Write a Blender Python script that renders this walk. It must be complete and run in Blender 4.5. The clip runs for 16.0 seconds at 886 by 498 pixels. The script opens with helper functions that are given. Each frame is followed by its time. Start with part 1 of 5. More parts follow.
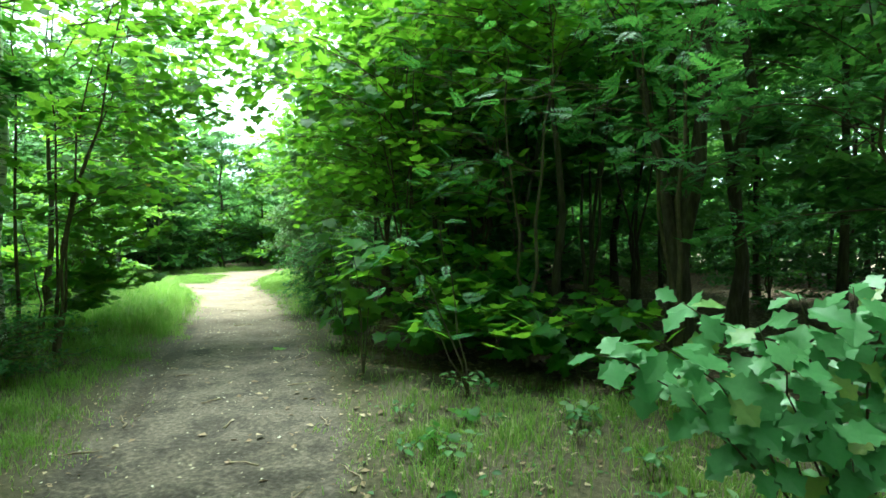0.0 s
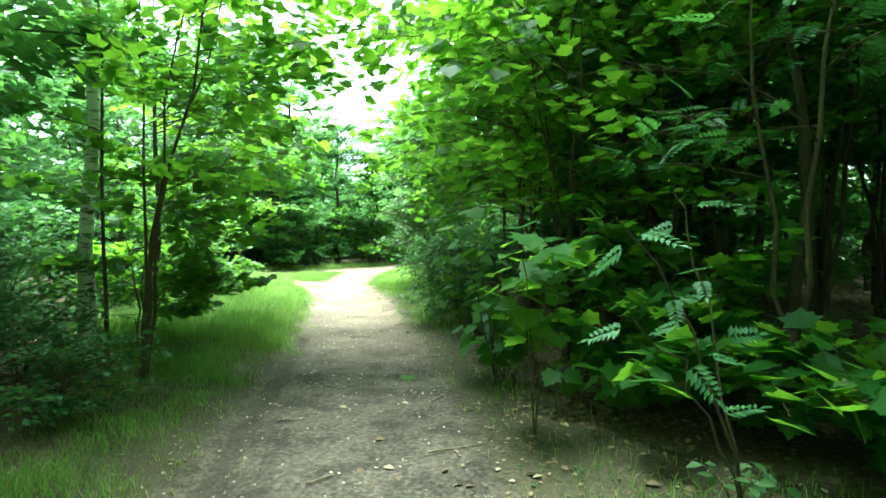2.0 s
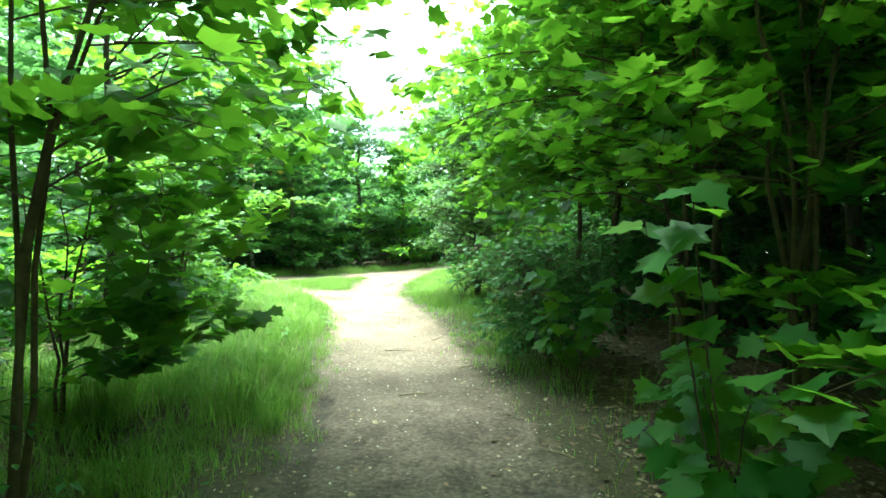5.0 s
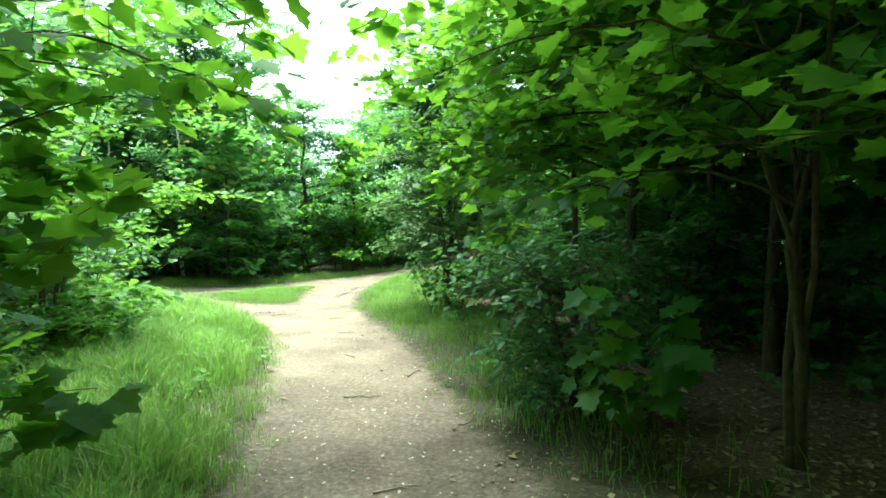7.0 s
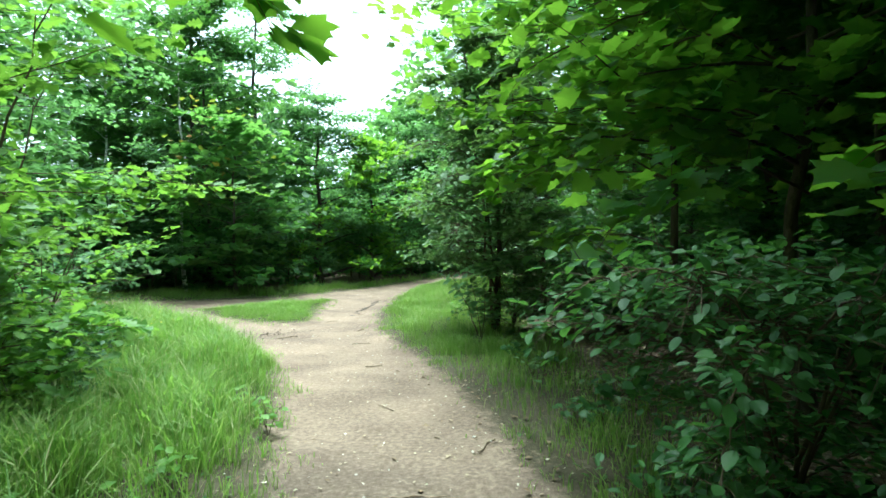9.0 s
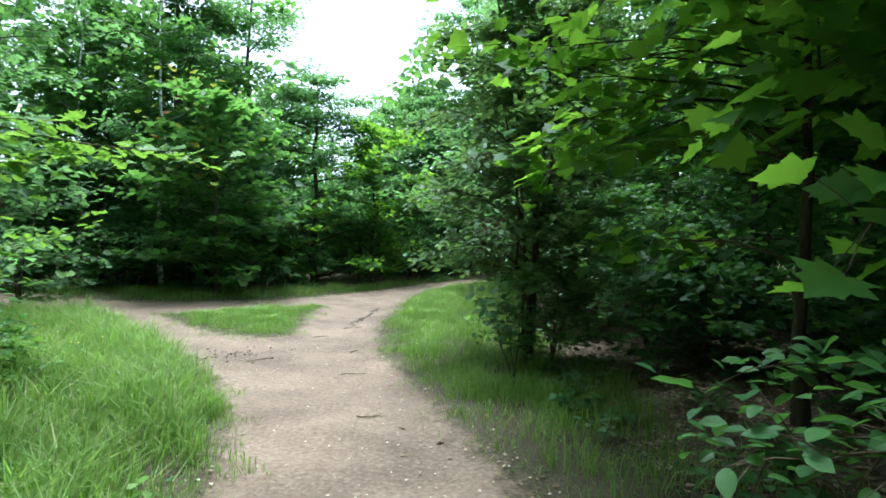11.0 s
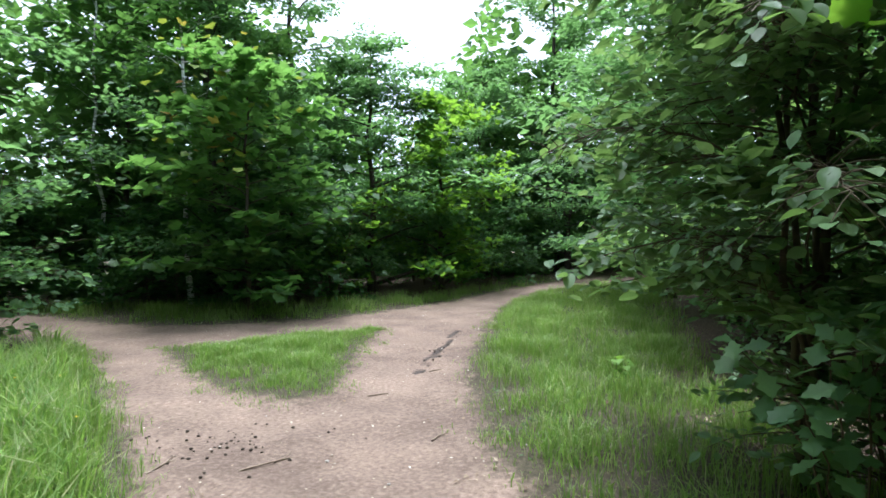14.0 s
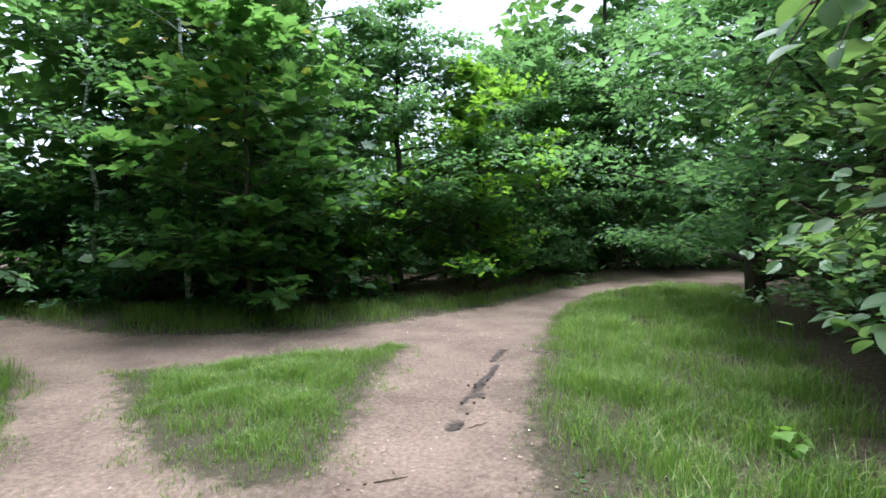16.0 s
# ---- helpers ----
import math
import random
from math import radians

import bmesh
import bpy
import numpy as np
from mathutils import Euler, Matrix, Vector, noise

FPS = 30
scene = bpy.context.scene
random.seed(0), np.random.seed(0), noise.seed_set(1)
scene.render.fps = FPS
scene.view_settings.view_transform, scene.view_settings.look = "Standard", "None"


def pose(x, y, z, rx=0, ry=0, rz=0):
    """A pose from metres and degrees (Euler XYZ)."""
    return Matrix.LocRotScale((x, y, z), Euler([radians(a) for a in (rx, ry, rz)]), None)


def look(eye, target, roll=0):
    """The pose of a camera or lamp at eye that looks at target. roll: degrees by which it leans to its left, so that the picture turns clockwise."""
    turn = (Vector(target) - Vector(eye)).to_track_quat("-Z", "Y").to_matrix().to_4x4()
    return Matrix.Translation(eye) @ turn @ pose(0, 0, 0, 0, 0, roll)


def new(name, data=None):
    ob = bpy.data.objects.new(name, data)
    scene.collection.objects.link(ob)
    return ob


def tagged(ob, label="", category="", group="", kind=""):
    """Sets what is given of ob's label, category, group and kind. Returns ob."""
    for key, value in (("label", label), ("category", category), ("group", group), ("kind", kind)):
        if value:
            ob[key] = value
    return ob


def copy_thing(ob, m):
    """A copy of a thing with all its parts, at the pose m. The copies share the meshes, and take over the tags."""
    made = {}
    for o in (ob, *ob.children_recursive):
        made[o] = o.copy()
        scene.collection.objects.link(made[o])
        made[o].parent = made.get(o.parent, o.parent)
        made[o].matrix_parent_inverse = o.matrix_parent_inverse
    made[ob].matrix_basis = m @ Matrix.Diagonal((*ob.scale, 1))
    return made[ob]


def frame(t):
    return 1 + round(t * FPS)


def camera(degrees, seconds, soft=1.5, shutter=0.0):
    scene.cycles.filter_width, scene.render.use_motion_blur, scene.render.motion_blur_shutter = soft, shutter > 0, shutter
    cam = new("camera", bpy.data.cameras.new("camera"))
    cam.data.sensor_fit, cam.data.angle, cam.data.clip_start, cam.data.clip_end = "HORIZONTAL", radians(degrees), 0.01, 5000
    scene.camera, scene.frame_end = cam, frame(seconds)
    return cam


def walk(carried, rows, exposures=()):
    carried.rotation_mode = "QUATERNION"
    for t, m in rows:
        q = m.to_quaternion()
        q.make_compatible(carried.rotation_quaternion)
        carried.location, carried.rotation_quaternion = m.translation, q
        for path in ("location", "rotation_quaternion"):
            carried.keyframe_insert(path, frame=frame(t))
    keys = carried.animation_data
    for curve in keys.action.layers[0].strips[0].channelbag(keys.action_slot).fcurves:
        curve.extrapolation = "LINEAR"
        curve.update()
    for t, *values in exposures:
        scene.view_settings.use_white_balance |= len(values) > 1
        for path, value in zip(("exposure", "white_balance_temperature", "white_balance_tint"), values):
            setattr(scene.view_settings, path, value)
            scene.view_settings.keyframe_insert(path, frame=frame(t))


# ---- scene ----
cam = camera(77.7, 16.0, soft=1.6)
METRES, EYE, TILT, LEAN, TURN = 17.0, 1.53, -1.1, 0.0, 0.0
ROWS = [
    (0.0, 0.0, 0.0, 0.0, -0.0, 0.0, -0.0),
    (0.5, -0.0098, 0.0295, 0.0015, 3.54, 0.02, -0.13),
    (1.0, -0.0185, 0.0611, 0.0032, 6.6, 0.23, -0.48),
    (1.5, -0.0335, 0.0887, 0.0028, 8.88, 0.43, -1.58),
    (2.0, -0.0463, 0.1171, 0.0021, 11.08, -0.48, -0.17),
    (2.5, -0.0585, 0.1506, 0.0047, 13.43, -1.15, 0.91),
    (3.0, -0.0749, 0.1763, 0.0052, 14.4, -0.72, -0.39),
    (5.5, -0.1367, 0.303, 0.0078, 11.24, -0.51, 0.15),
    (6.0, -0.1492, 0.3302, 0.0084, 8.21, -0.05, 0.1),
    (6.5, -0.1606, 0.3591, 0.0071, 7.56, -0.22, 0.47),
    (7.0, -0.1676, 0.3874, 0.0088, 7.46, -0.54, 0.86),
    (7.5, -0.1811, 0.4163, 0.0107, 6.89, -0.27, 0.94),
    (8.0, -0.1929, 0.4464, 0.0101, 7.48, -0.14, 0.89),
    (8.5, -0.2032, 0.4725, 0.01, 8.51, -0.12, 0.62),
    (9.0, -0.217, 0.4993, 0.01, 8.58, 0.24, 0.6),
    (11.5, -0.2589, 0.651, 0.0139, 8.73, 0.25, -1.31),
    (12.0, -0.273, 0.6902, 0.0141, 7.86, 1.28, -0.47),
    (12.5, -0.2861, 0.7232, 0.0132, 8.86, 1.02, -0.36),
    (13.0, -0.2982, 0.7542, 0.0131, 9.87, 0.51, 0.04),
    (13.5, -0.3074, 0.7839, 0.0147, 11.77, -0.14, 0.42),
    (14.0, -0.3208, 0.8115, 0.0153, 14.89, -0.1, 0.47),
    (14.5, -0.3287, 0.8414, 0.0162, 18.57, -0.07, 0.64),
    (15.0, -0.3382, 0.8676, 0.0153, 19.66, -0.08, 0.29),
    (15.5, -0.3524, 0.8987, 0.0155, 19.42, -0.39, 0.16),
    (16.0, -0.3597, 0.9281, 0.0175, 18.2, -0.87, 0.14),
]

EXPOSURES = [(0.0, 2.75, 5600, -22), (3.0, 3.15, 5600, -22), (6.0, 2.85, 5600, -20), (7.5, 2.42, 5600, -17), (9.0, 2.04, 5350, -11), (11.5, 1.65, 5250, 4), (14.0, 1.53, 5400, 14), (16.0, 1.45, 5400, 14)]
walk(cam, [(t, pose(0, 0, EYE, TILT, LEAN, TURN) @ pose(METRES * x, METRES * y, METRES * z, 90 + pitch, roll, yaw)) for t, x, y, z, yaw, pitch, roll in ROWS], EXPOSURES)

# ---- light: a bright, thinly clouded sky and a soft, weak sun ----
SUN_UP, SUN_TURN = 79.0, 335.0
world = bpy.data.worlds.new("sky")
scene.world = world
world.use_nodes = True
wn, wl = world.node_tree.nodes, world.node_tree.links
wn.clear()
sky = wn.new("ShaderNodeTexSky")
sky.sky_type, sky.sun_disc = "NISHITA", False
sky.sun_elevation, sky.sun_rotation = radians(SUN_UP), radians(SUN_TURN)
sky.dust_density = 3.0
pale = wn.new("ShaderNodeHueSaturation")
pale.inputs["Saturation"].default_value = 0.22
pale.inputs["Value"].default_value = 1.0
back = wn.new("ShaderNodeBackground")
back.inputs["Strength"].default_value = 0.15
wout = wn.new("ShaderNodeOutputWorld")
wl.new(sky.outputs[0], pale.inputs["Color"])
wl.new(pale.outputs[0], back.inputs["Color"])
wl.new(back.outputs[0], wout.inputs["Surface"])
sun = new("sun", bpy.data.lights.new("sun", "SUN"))
sun.data.energy, sun.data.angle, sun.data.color = 2.6, radians(24), (1.0, 0.96, 0.88)
sun_way = Vector((math.sin(radians(SUN_TURN)) * math.cos(radians(SUN_UP)), math.cos(radians(SUN_TURN)) * math.cos(radians(SUN_UP)), math.sin(radians(SUN_UP))))
sun.matrix_world = look(sun_way * 50, (0, 0, 0))


# ---- materials ----
def material(name):
    m = bpy.data.materials.new(name)
    m.use_nodes = True
    nt = m.node_tree
    nt.nodes.clear()
    out = nt.nodes.new("ShaderNodeOutputMaterial")
    return m, nt.nodes, nt.links, out


def ramp_node(nodes, stops):
    r = nodes.new("ShaderNodeValToRGB")
    els = r.color_ramp.elements
    while len(els) < len(stops):
        els.new(0.5)
    for e, (p, c) in zip(els, stops):
        e.position, e.color = p, (*c, 1)
    return r


def noise_node(nodes, links, scale, detail=4, rough=0.55, coord="Object"):
    n = nodes.new("ShaderNodeTexNoise")
    n.inputs["Scale"].default_value, n.inputs["Detail"].default_value, n.inputs["Roughness"].default_value = scale, detail, rough
    c = nodes.new("ShaderNodeTexCoord")
    links.new(c.outputs[coord], n.inputs["Vector"])
    return n


def leaf_material(name, stops, through_colour, through_part=0.42, rough=0.5):
    """Leaf: each leaf takes its own tone; light shines partly through."""
    m, nodes, links, out = material(name)
    geo = nodes.new("ShaderNodeNewGeometry")
    info = nodes.new("ShaderNodeObjectInfo")
    add = nodes.new("ShaderNodeMath")
    add.operation = "ADD"
    links.new(geo.outputs["Random Per Island"], add.inputs[0])
    links.new(info.outputs["Random"], add.inputs[1])
    fr = nodes.new("ShaderNodeMath")
    fr.operation = "FRACT"
    links.new(add.outputs[0], fr.inputs[0])
    ramp = ramp_node(nodes, stops)
    links.new(fr.outputs[0], ramp.inputs["Fac"])
    blotch = noise_node(nodes, links, 9.0, 3)
    mixc = nodes.new("ShaderNodeMix")
    mixc.data_type, mixc.blend_type = "RGBA", "MULTIPLY"
    mixc.inputs["Factor"].default_value = 0.35
    br = ramp_node(nodes, [(0.3, (0.6, 0.65, 0.6)), (0.7, (1.15, 1.1, 0.95))])
    links.new(blotch.outputs["Fac"], br.inputs["Fac"])
    links.new(ramp.outputs["Color"], mixc.inputs["A"])
    links.new(br.outputs["Color"], mixc.inputs["B"])
    bsdf = nodes.new("ShaderNodeBsdfPrincipled")
    bsdf.inputs["Roughness"].default_value = rough
    bsdf.inputs["Specular IOR Level"].default_value = 0.3
    links.new(mixc.outputs["Result"], bsdf.inputs["Base Color"])
    tr = nodes.new("ShaderNodeBsdfTranslucent")
    mt = nodes.new("ShaderNodeMix")
    mt.data_type, mt.blend_type = "RGBA", "MIX"
    mt.inputs["Factor"].default_value = 0.6
    mt.inputs["B"].default_value = (*through_colour, 1)
    links.new(mixc.outputs["Result"], mt.inputs["A"])
    links.new(mt.outputs["Result"], tr.inputs["Color"])
    ms = nodes.new("ShaderNodeMixShader")
    ms.inputs[0].default_value = through_part
    links.new(bsdf.outputs[0], ms.inputs[1])
    links.new(tr.outputs[0], ms.inputs[2])
    links.new(ms.outputs[0], out.inputs["Surface"])
    return m


def rough_material(name, stops, scale, rough=0.9, bump=0.4, fine=60.0, stretch=None):
    m, nodes, links, out = material(name)
    n = noise_node(nodes, links, scale, 6, 0.6)
    if stretch:
        mp = nodes.new("ShaderNodeMapping")
        mp.inputs["Scale"].default_value = stretch
        src = n.inputs["Vector"].links[0].from_socket
        links.new(src, mp.inputs["Vector"])
        links.new(mp.outputs[0], n.inputs["Vector"])
    ramp = ramp_node(nodes, stops)
    links.new(n.outputs["Fac"], ramp.inputs["Fac"])
    f = noise_node(nodes, links, fine, 4)
    b = nodes.new("ShaderNodeBump")
    b.inputs["Strength"].default_value, b.inputs["Distance"].default_value = bump, 0.02
    links.new(f.outputs["Fac"], b.inputs["Height"])
    bsdf = nodes.new("ShaderNodeBsdfPrincipled")
    bsdf.inputs["Roughness"].default_value = rough
    bsdf.inputs["Specular IOR Level"].default_value = 0.25
    links.new(ramp.outputs["Color"], bsdf.inputs["Base Color"])
    links.new(b.outputs[0], bsdf.inputs["Normal"])
    links.new(bsdf.outputs[0], out.inputs["Surface"])
    return m


MAPLE = leaf_material("maple_leaf", [(0.0, (0.03, 0.105, 0.024)), (0.5, (0.048, 0.15, 0.03)), (0.9, (0.075, 0.195, 0.036)), (1.0, (0.13, 0.25, 0.045))], (0.33, 0.56, 0.03), 0.62)
OAK = leaf_material("oak_leaf", [(0.0, (0.058, 0.135, 0.058)), (0.6, (0.092, 0.19, 0.078)), (1.0, (0.14, 0.25, 0.10))], (0.27, 0.49, 0.12), 0.58)
BRIGHT_OAK = leaf_material("bright_oak_leaf", [(0.0, (0.07, 0.16, 0.03)), (0.6, (0.11, 0.23, 0.04)), (1.0, (0.17, 0.30, 0.06))], (0.28, 0.48, 0.04), 0.48)
ROWAN = leaf_material("rowan_leaf", [(0.0, (0.04, 0.12, 0.045)), (1.0, (0.08, 0.19, 0.065))], (0.14, 0.32, 0.04), 0.42)
HAZEL = leaf_material("sallow_leaf", [(0.0, (0.075, 0.15, 0.06)), (0.6, (0.11, 0.20, 0.08)), (1.0, (0.18, 0.26, 0.14))], (0.26, 0.42, 0.07), 0.45, 0.46)
BUSH = leaf_material("shrub_leaf", [(0.0, (0.032, 0.09, 0.03)), (1.0, (0.07, 0.165, 0.045))], (0.14, 0.30, 0.035), 0.4)
WOODS = leaf_material("wood_leaf", [(0.0, (0.032, 0.10, 0.035)), (0.5, (0.065, 0.145, 0.045)), (1.0, (0.10, 0.20, 0.055))], (0.24, 0.46, 0.07), 0.58)
# lighter copy of the oak leaf: sky light on the sapling put into its colour
SKYLIT_OAK = leaf_material("skylit_oak_leaf", [(0.0, (0.10, 0.235, 0.09)), (0.88, (0.14, 0.29, 0.12)), (1.0, (0.28, 0.31, 0.07))], (0.15, 0.34, 0.04), 0.3, 0.38)
YOUNG = leaf_material("young_maple_leaf", [(0.0, (0.16, 0.26, 0.03)), (0.75, (0.22, 0.30, 0.04)), (1.0, (0.40, 0.16, 0.05))], (0.35, 0.40, 0.04), 0.4)
GRASS = leaf_material("grass_blade", [(0.0, (0.09, 0.175, 0.035)), (0.45, (0.15, 0.25, 0.05)), (0.75, (0.215, 0.295, 0.085)), (0.92, (0.30, 0.33, 0.13)), (1.0, (0.46, 0.40, 0.25))], (0.31, 0.52, 0.06), 0.5, 0.6)
LITTER = leaf_material("dry_leaf", [(0.0, (0.10, 0.065, 0.035)), (0.5, (0.19, 0.13, 0.08)), (1.0, (0.36, 0.29, 0.20))], (0.2, 0.12, 0.05), 0.08, 0.7)
PALE = leaf_material("pale_litter", [(0.0, (0.30, 0.25, 0.17)), (0.7, (0.45, 0.41, 0.33)), (1.0, (0.6, 0.57, 0.5))], (0.4, 0.35, 0.2), 0.05, 0.8)
PETAL = leaf_material("yellow_petal", [(0.0, (0.7, 0.52, 0.02)), (1.0, (0.8, 0.62, 0.04))], (0.8, 0.6, 0.05), 0.3)
BARK = rough_material("bark", [(0.25, (0.028, 0.022, 0.016)), (0.55, (0.075, 0.06, 0.045)), (0.8, (0.13, 0.12, 0.09))], 6.0, 0.92, 0.9, 45, (3, 3, 0.6))
TWIG = rough_material("twig_bark", [(0.3, (0.05, 0.04, 0.025)), (0.7, (0.12, 0.09, 0.055))], 14.0, 0.85, 0.4, 80)
STICK = rough_material("dry_stick", [(0.3, (0.14, 0.10, 0.07)), (0.7, (0.30, 0.24, 0.17))], 20.0, 0.9, 0.5, 90)
STONE = rough_material("pebble", [(0.3, (0.25, 0.22, 0.19)), (0.7, (0.45, 0.42, 0.37))], 20.0, 0.85, 0.3, 90)
CLOD = rough_material("dark_clod", [(0.3, (0.03, 0.022, 0.016)), (0.7, (0.09, 0.07, 0.05))], 18.0, 0.95, 0.8, 70)


def birch_material():
    m, nodes, links, out = material("birch_bark")
    n = noise_node(nodes, links, 5.0, 5, 0.65)
    mp = nodes.new("ShaderNodeMapping")
    mp.inputs["Scale"].default_value = (1.0, 1.0, 3.2)
    src = n.inputs["Vector"].links[0].from_socket
    links.new(src, mp.inputs["Vector"])
    links.new(mp.outputs[0], n.inputs["Vector"])
    ramp = ramp_node(nodes, [(0.36, (0.04, 0.035, 0.03)), (0.43, (0.32, 0.30, 0.27)), (0.5, (0.82, 0.80, 0.76))])
    links.new(n.outputs["Fac"], ramp.inputs["Fac"])
    bsdf = nodes.new("ShaderNodeBsdfPrincipled")
    bsdf.inputs["Roughness"].default_value = 0.7
    b = nodes.new("ShaderNodeBump")
    b.inputs["Strength"].default_value, b.inputs["Distance"].default_value = 0.5, 0.02
    links.new(n.outputs["Fac"], b.inputs["Height"])
    links.new(b.outputs[0], bsdf.inputs["Normal"])
    links.new(ramp.outputs["Color"], bsdf.inputs["Base Color"])
    links.new(bsdf.outputs[0], out.inputs["Surface"])
    return m


BIRCH = birch_material()


def ground_material():
    """Trodden sandy earth on the paths, darker and greyer on the near stretch, mossy soil in the grass, brown litter
    under the trees.
    """
    m, nodes, links, out = material("forest_ground")

    def attr(name):
        a = nodes.new("ShaderNodeAttribute")
        a.attribute_name = name
        return a.outputs["Fac"]

    def mix(fac, a, b):
        x = nodes.new("ShaderNodeMix")
        x.data_type = "RGBA"
        links.new(fac, x.inputs["Factor"])
        links.new(a, x.inputs["A"])
        links.new(b, x.inputs["B"])
        return x.outputs["Result"]

    big = noise_node(nodes, links, 0.9, 5, 0.6)
    fine = noise_node(nodes, links, 26.0, 6, 0.65)
    grit = noise_node(nodes, links, 130.0, 3, 0.6)
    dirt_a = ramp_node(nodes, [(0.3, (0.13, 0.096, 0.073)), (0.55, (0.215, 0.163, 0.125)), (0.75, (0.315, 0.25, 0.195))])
    links.new(fine.outputs["Fac"], dirt_a.inputs["Fac"])
    dirt_b = ramp_node(nodes, [(0.35, (0.65, 0.62, 0.60)), (0.65, (1.1, 1.06, 1.02))])
    links.new(big.outputs["Fac"], dirt_b.inputs["Fac"])
    dirt = nodes.new("ShaderNodeMix")
    dirt.data_type, dirt.blend_type = "RGBA", "MULTIPLY"
    dirt.inputs["Factor"].default_value = 1.0
    links.new(dirt_a.outputs[0], dirt.inputs["A"])
    links.new(dirt_b.outputs[0], dirt.inputs["B"])
    # darker, greyer, mottled tone for the path's near stretch
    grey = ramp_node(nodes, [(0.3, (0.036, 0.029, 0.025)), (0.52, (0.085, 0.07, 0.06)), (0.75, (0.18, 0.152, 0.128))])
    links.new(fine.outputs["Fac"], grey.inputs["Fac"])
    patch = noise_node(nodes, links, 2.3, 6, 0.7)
    mottle = ramp_node(nodes, [(0.40, (0.42, 0.40, 0.39)), (0.56, (1.15, 1.12, 1.05))])
    links.new(patch.outputs["Fac"], mottle.inputs["Fac"])
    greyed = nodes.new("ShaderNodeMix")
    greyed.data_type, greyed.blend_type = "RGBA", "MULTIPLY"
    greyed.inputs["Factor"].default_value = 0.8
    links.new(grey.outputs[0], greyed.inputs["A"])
    links.new(mottle.outputs[0], greyed.inputs["B"])
    soil = ramp_node(nodes, [(0.3, (0.03, 0.026, 0.015)), (0.55, (0.065, 0.055, 0.032)), (0.75, (0.13, 0.108, 0.068))])
    links.new(fine.outputs["Fac"], soil.inputs["Fac"])
    litter = ramp_node(nodes, [(0.3, (0.045, 0.03, 0.02)), (0.5, (0.11, 0.08, 0.055)), (0.72, (0.22, 0.17, 0.12))])
    links.new(fine.outputs["Fac"], litter.inputs["Fac"])
    mud = ramp_node(nodes, [(0.3, (0.03, 0.024, 0.02)), (0.7, (0.085, 0.066, 0.052))])
    links.new(fine.outputs["Fac"], mud.inputs["Fac"])

    def edge(value, spread):
        add = nodes.new("ShaderNodeMath")
        add.operation = "MULTIPLY_ADD"
        links.new(big_edge.outputs["Fac"], add.inputs[0])
        add.inputs[1].default_value = spread
        links.new(value, add.inputs[2])
        mr = nodes.new("ShaderNodeMapRange")
        mr.inputs["From Min"].default_value = 0.42 + spread / 2
        mr.inputs["From Max"].default_value = 0.62 + spread / 2
        links.new(add.outputs[0], mr.inputs["Value"])
        return mr.outputs["Result"]

    big_edge = noise_node(nodes, links, 5.5, 6, 0.7)
    base = mix(edge(attr("woods"), 0.6), soil.outputs[0], litter.outputs[0])
    base = mix(edge(attr("path"), 0.8), base, mix(attr("paler"), greyed.outputs["Result"], dirt.outputs["Result"]))
    base = mix(edge(attr("mud"), 0.5), base, mud.outputs[0])
    bsdf = nodes.new("ShaderNodeBsdfPrincipled")
    bsdf.inputs["Roughness"].default_value = 0.93
    bsdf.inputs["Specular IOR Level"].default_value = 0.2
    links.new(base, bsdf.inputs["Base Color"])
    addh = nodes.new("ShaderNodeMath")
    addh.operation = "MULTIPLY_ADD"
    addh.inputs[1].default_value = 0.35
    links.new(grit.outputs["Fac"], addh.inputs[0])
    links.new(fine.outputs["Fac"], addh.inputs[2])
    b = nodes.new("ShaderNodeBump")
    b.inputs["Strength"].default_value, b.inputs["Distance"].default_value = 0.7, 0.03
    links.new(addh.outputs[0], b.inputs["Height"])
    links.new(b.outputs[0], bsdf.inputs["Normal"])
    links.new(bsdf.outputs[0], out.inputs["Surface"])
    return m


GROUND = ground_material()

# ---- plan: the trodden paths and the grass island in the fork ----
PATH_LEFT = [(-1.5, -14), (-1.5, -4), (-1.75, 1.0), (-2.4, 3.3), (-2.9, 4.7), (-3.5, 6.4), (-4.2, 8.8), (-4.8, 10.5), (-5.3, 11.8), (-5.9, 13.3), (-6.6, 14.7), (-7.5, 16.0), (-8.7, 17.2), (-10.2, 18.4), (-12.2, 20.0), (-16.5, 21.4), (-18.5, 21.8)]
PATH_FAR = [(-18.5, 22.9), (-16.0, 22.5), (-13.2, 21.9), (-11.0, 22.8), (-9.7, 24.1), (-8.5, 26.6), (-7.7, 30.0), (-5.7, 34.0), (0.0, 37.6), (2, 38.4)]
PATH_RIGHT = [(2, 37.0), (0.5, 36.2), (-5.0, 32.4), (-6.9, 29.0), (-7.4, 25.7), (-7.2, 22.3), (-6.9, 19.8), (-6.2, 17.6), (-5.2, 15.7), (-4.4, 14.0), (-3.4, 11.3), (-2.6, 9.5), (-1.75, 7.2), (-1.2, 5.5), (-0.75, 3.9), (-0.5, 2.4), (-0.3, 0.0), (0.0, -4), (0.0, -14)]
ISLAND = [(-9.4, 18.7), (-10.4, 19.4), (-11.5, 20.3), (-10.3, 21.5), (-8.8, 22.7), (-8.55, 21.3), (-8.15, 19.8), (-7.85, 18.7), (-8.3, 18.3)]


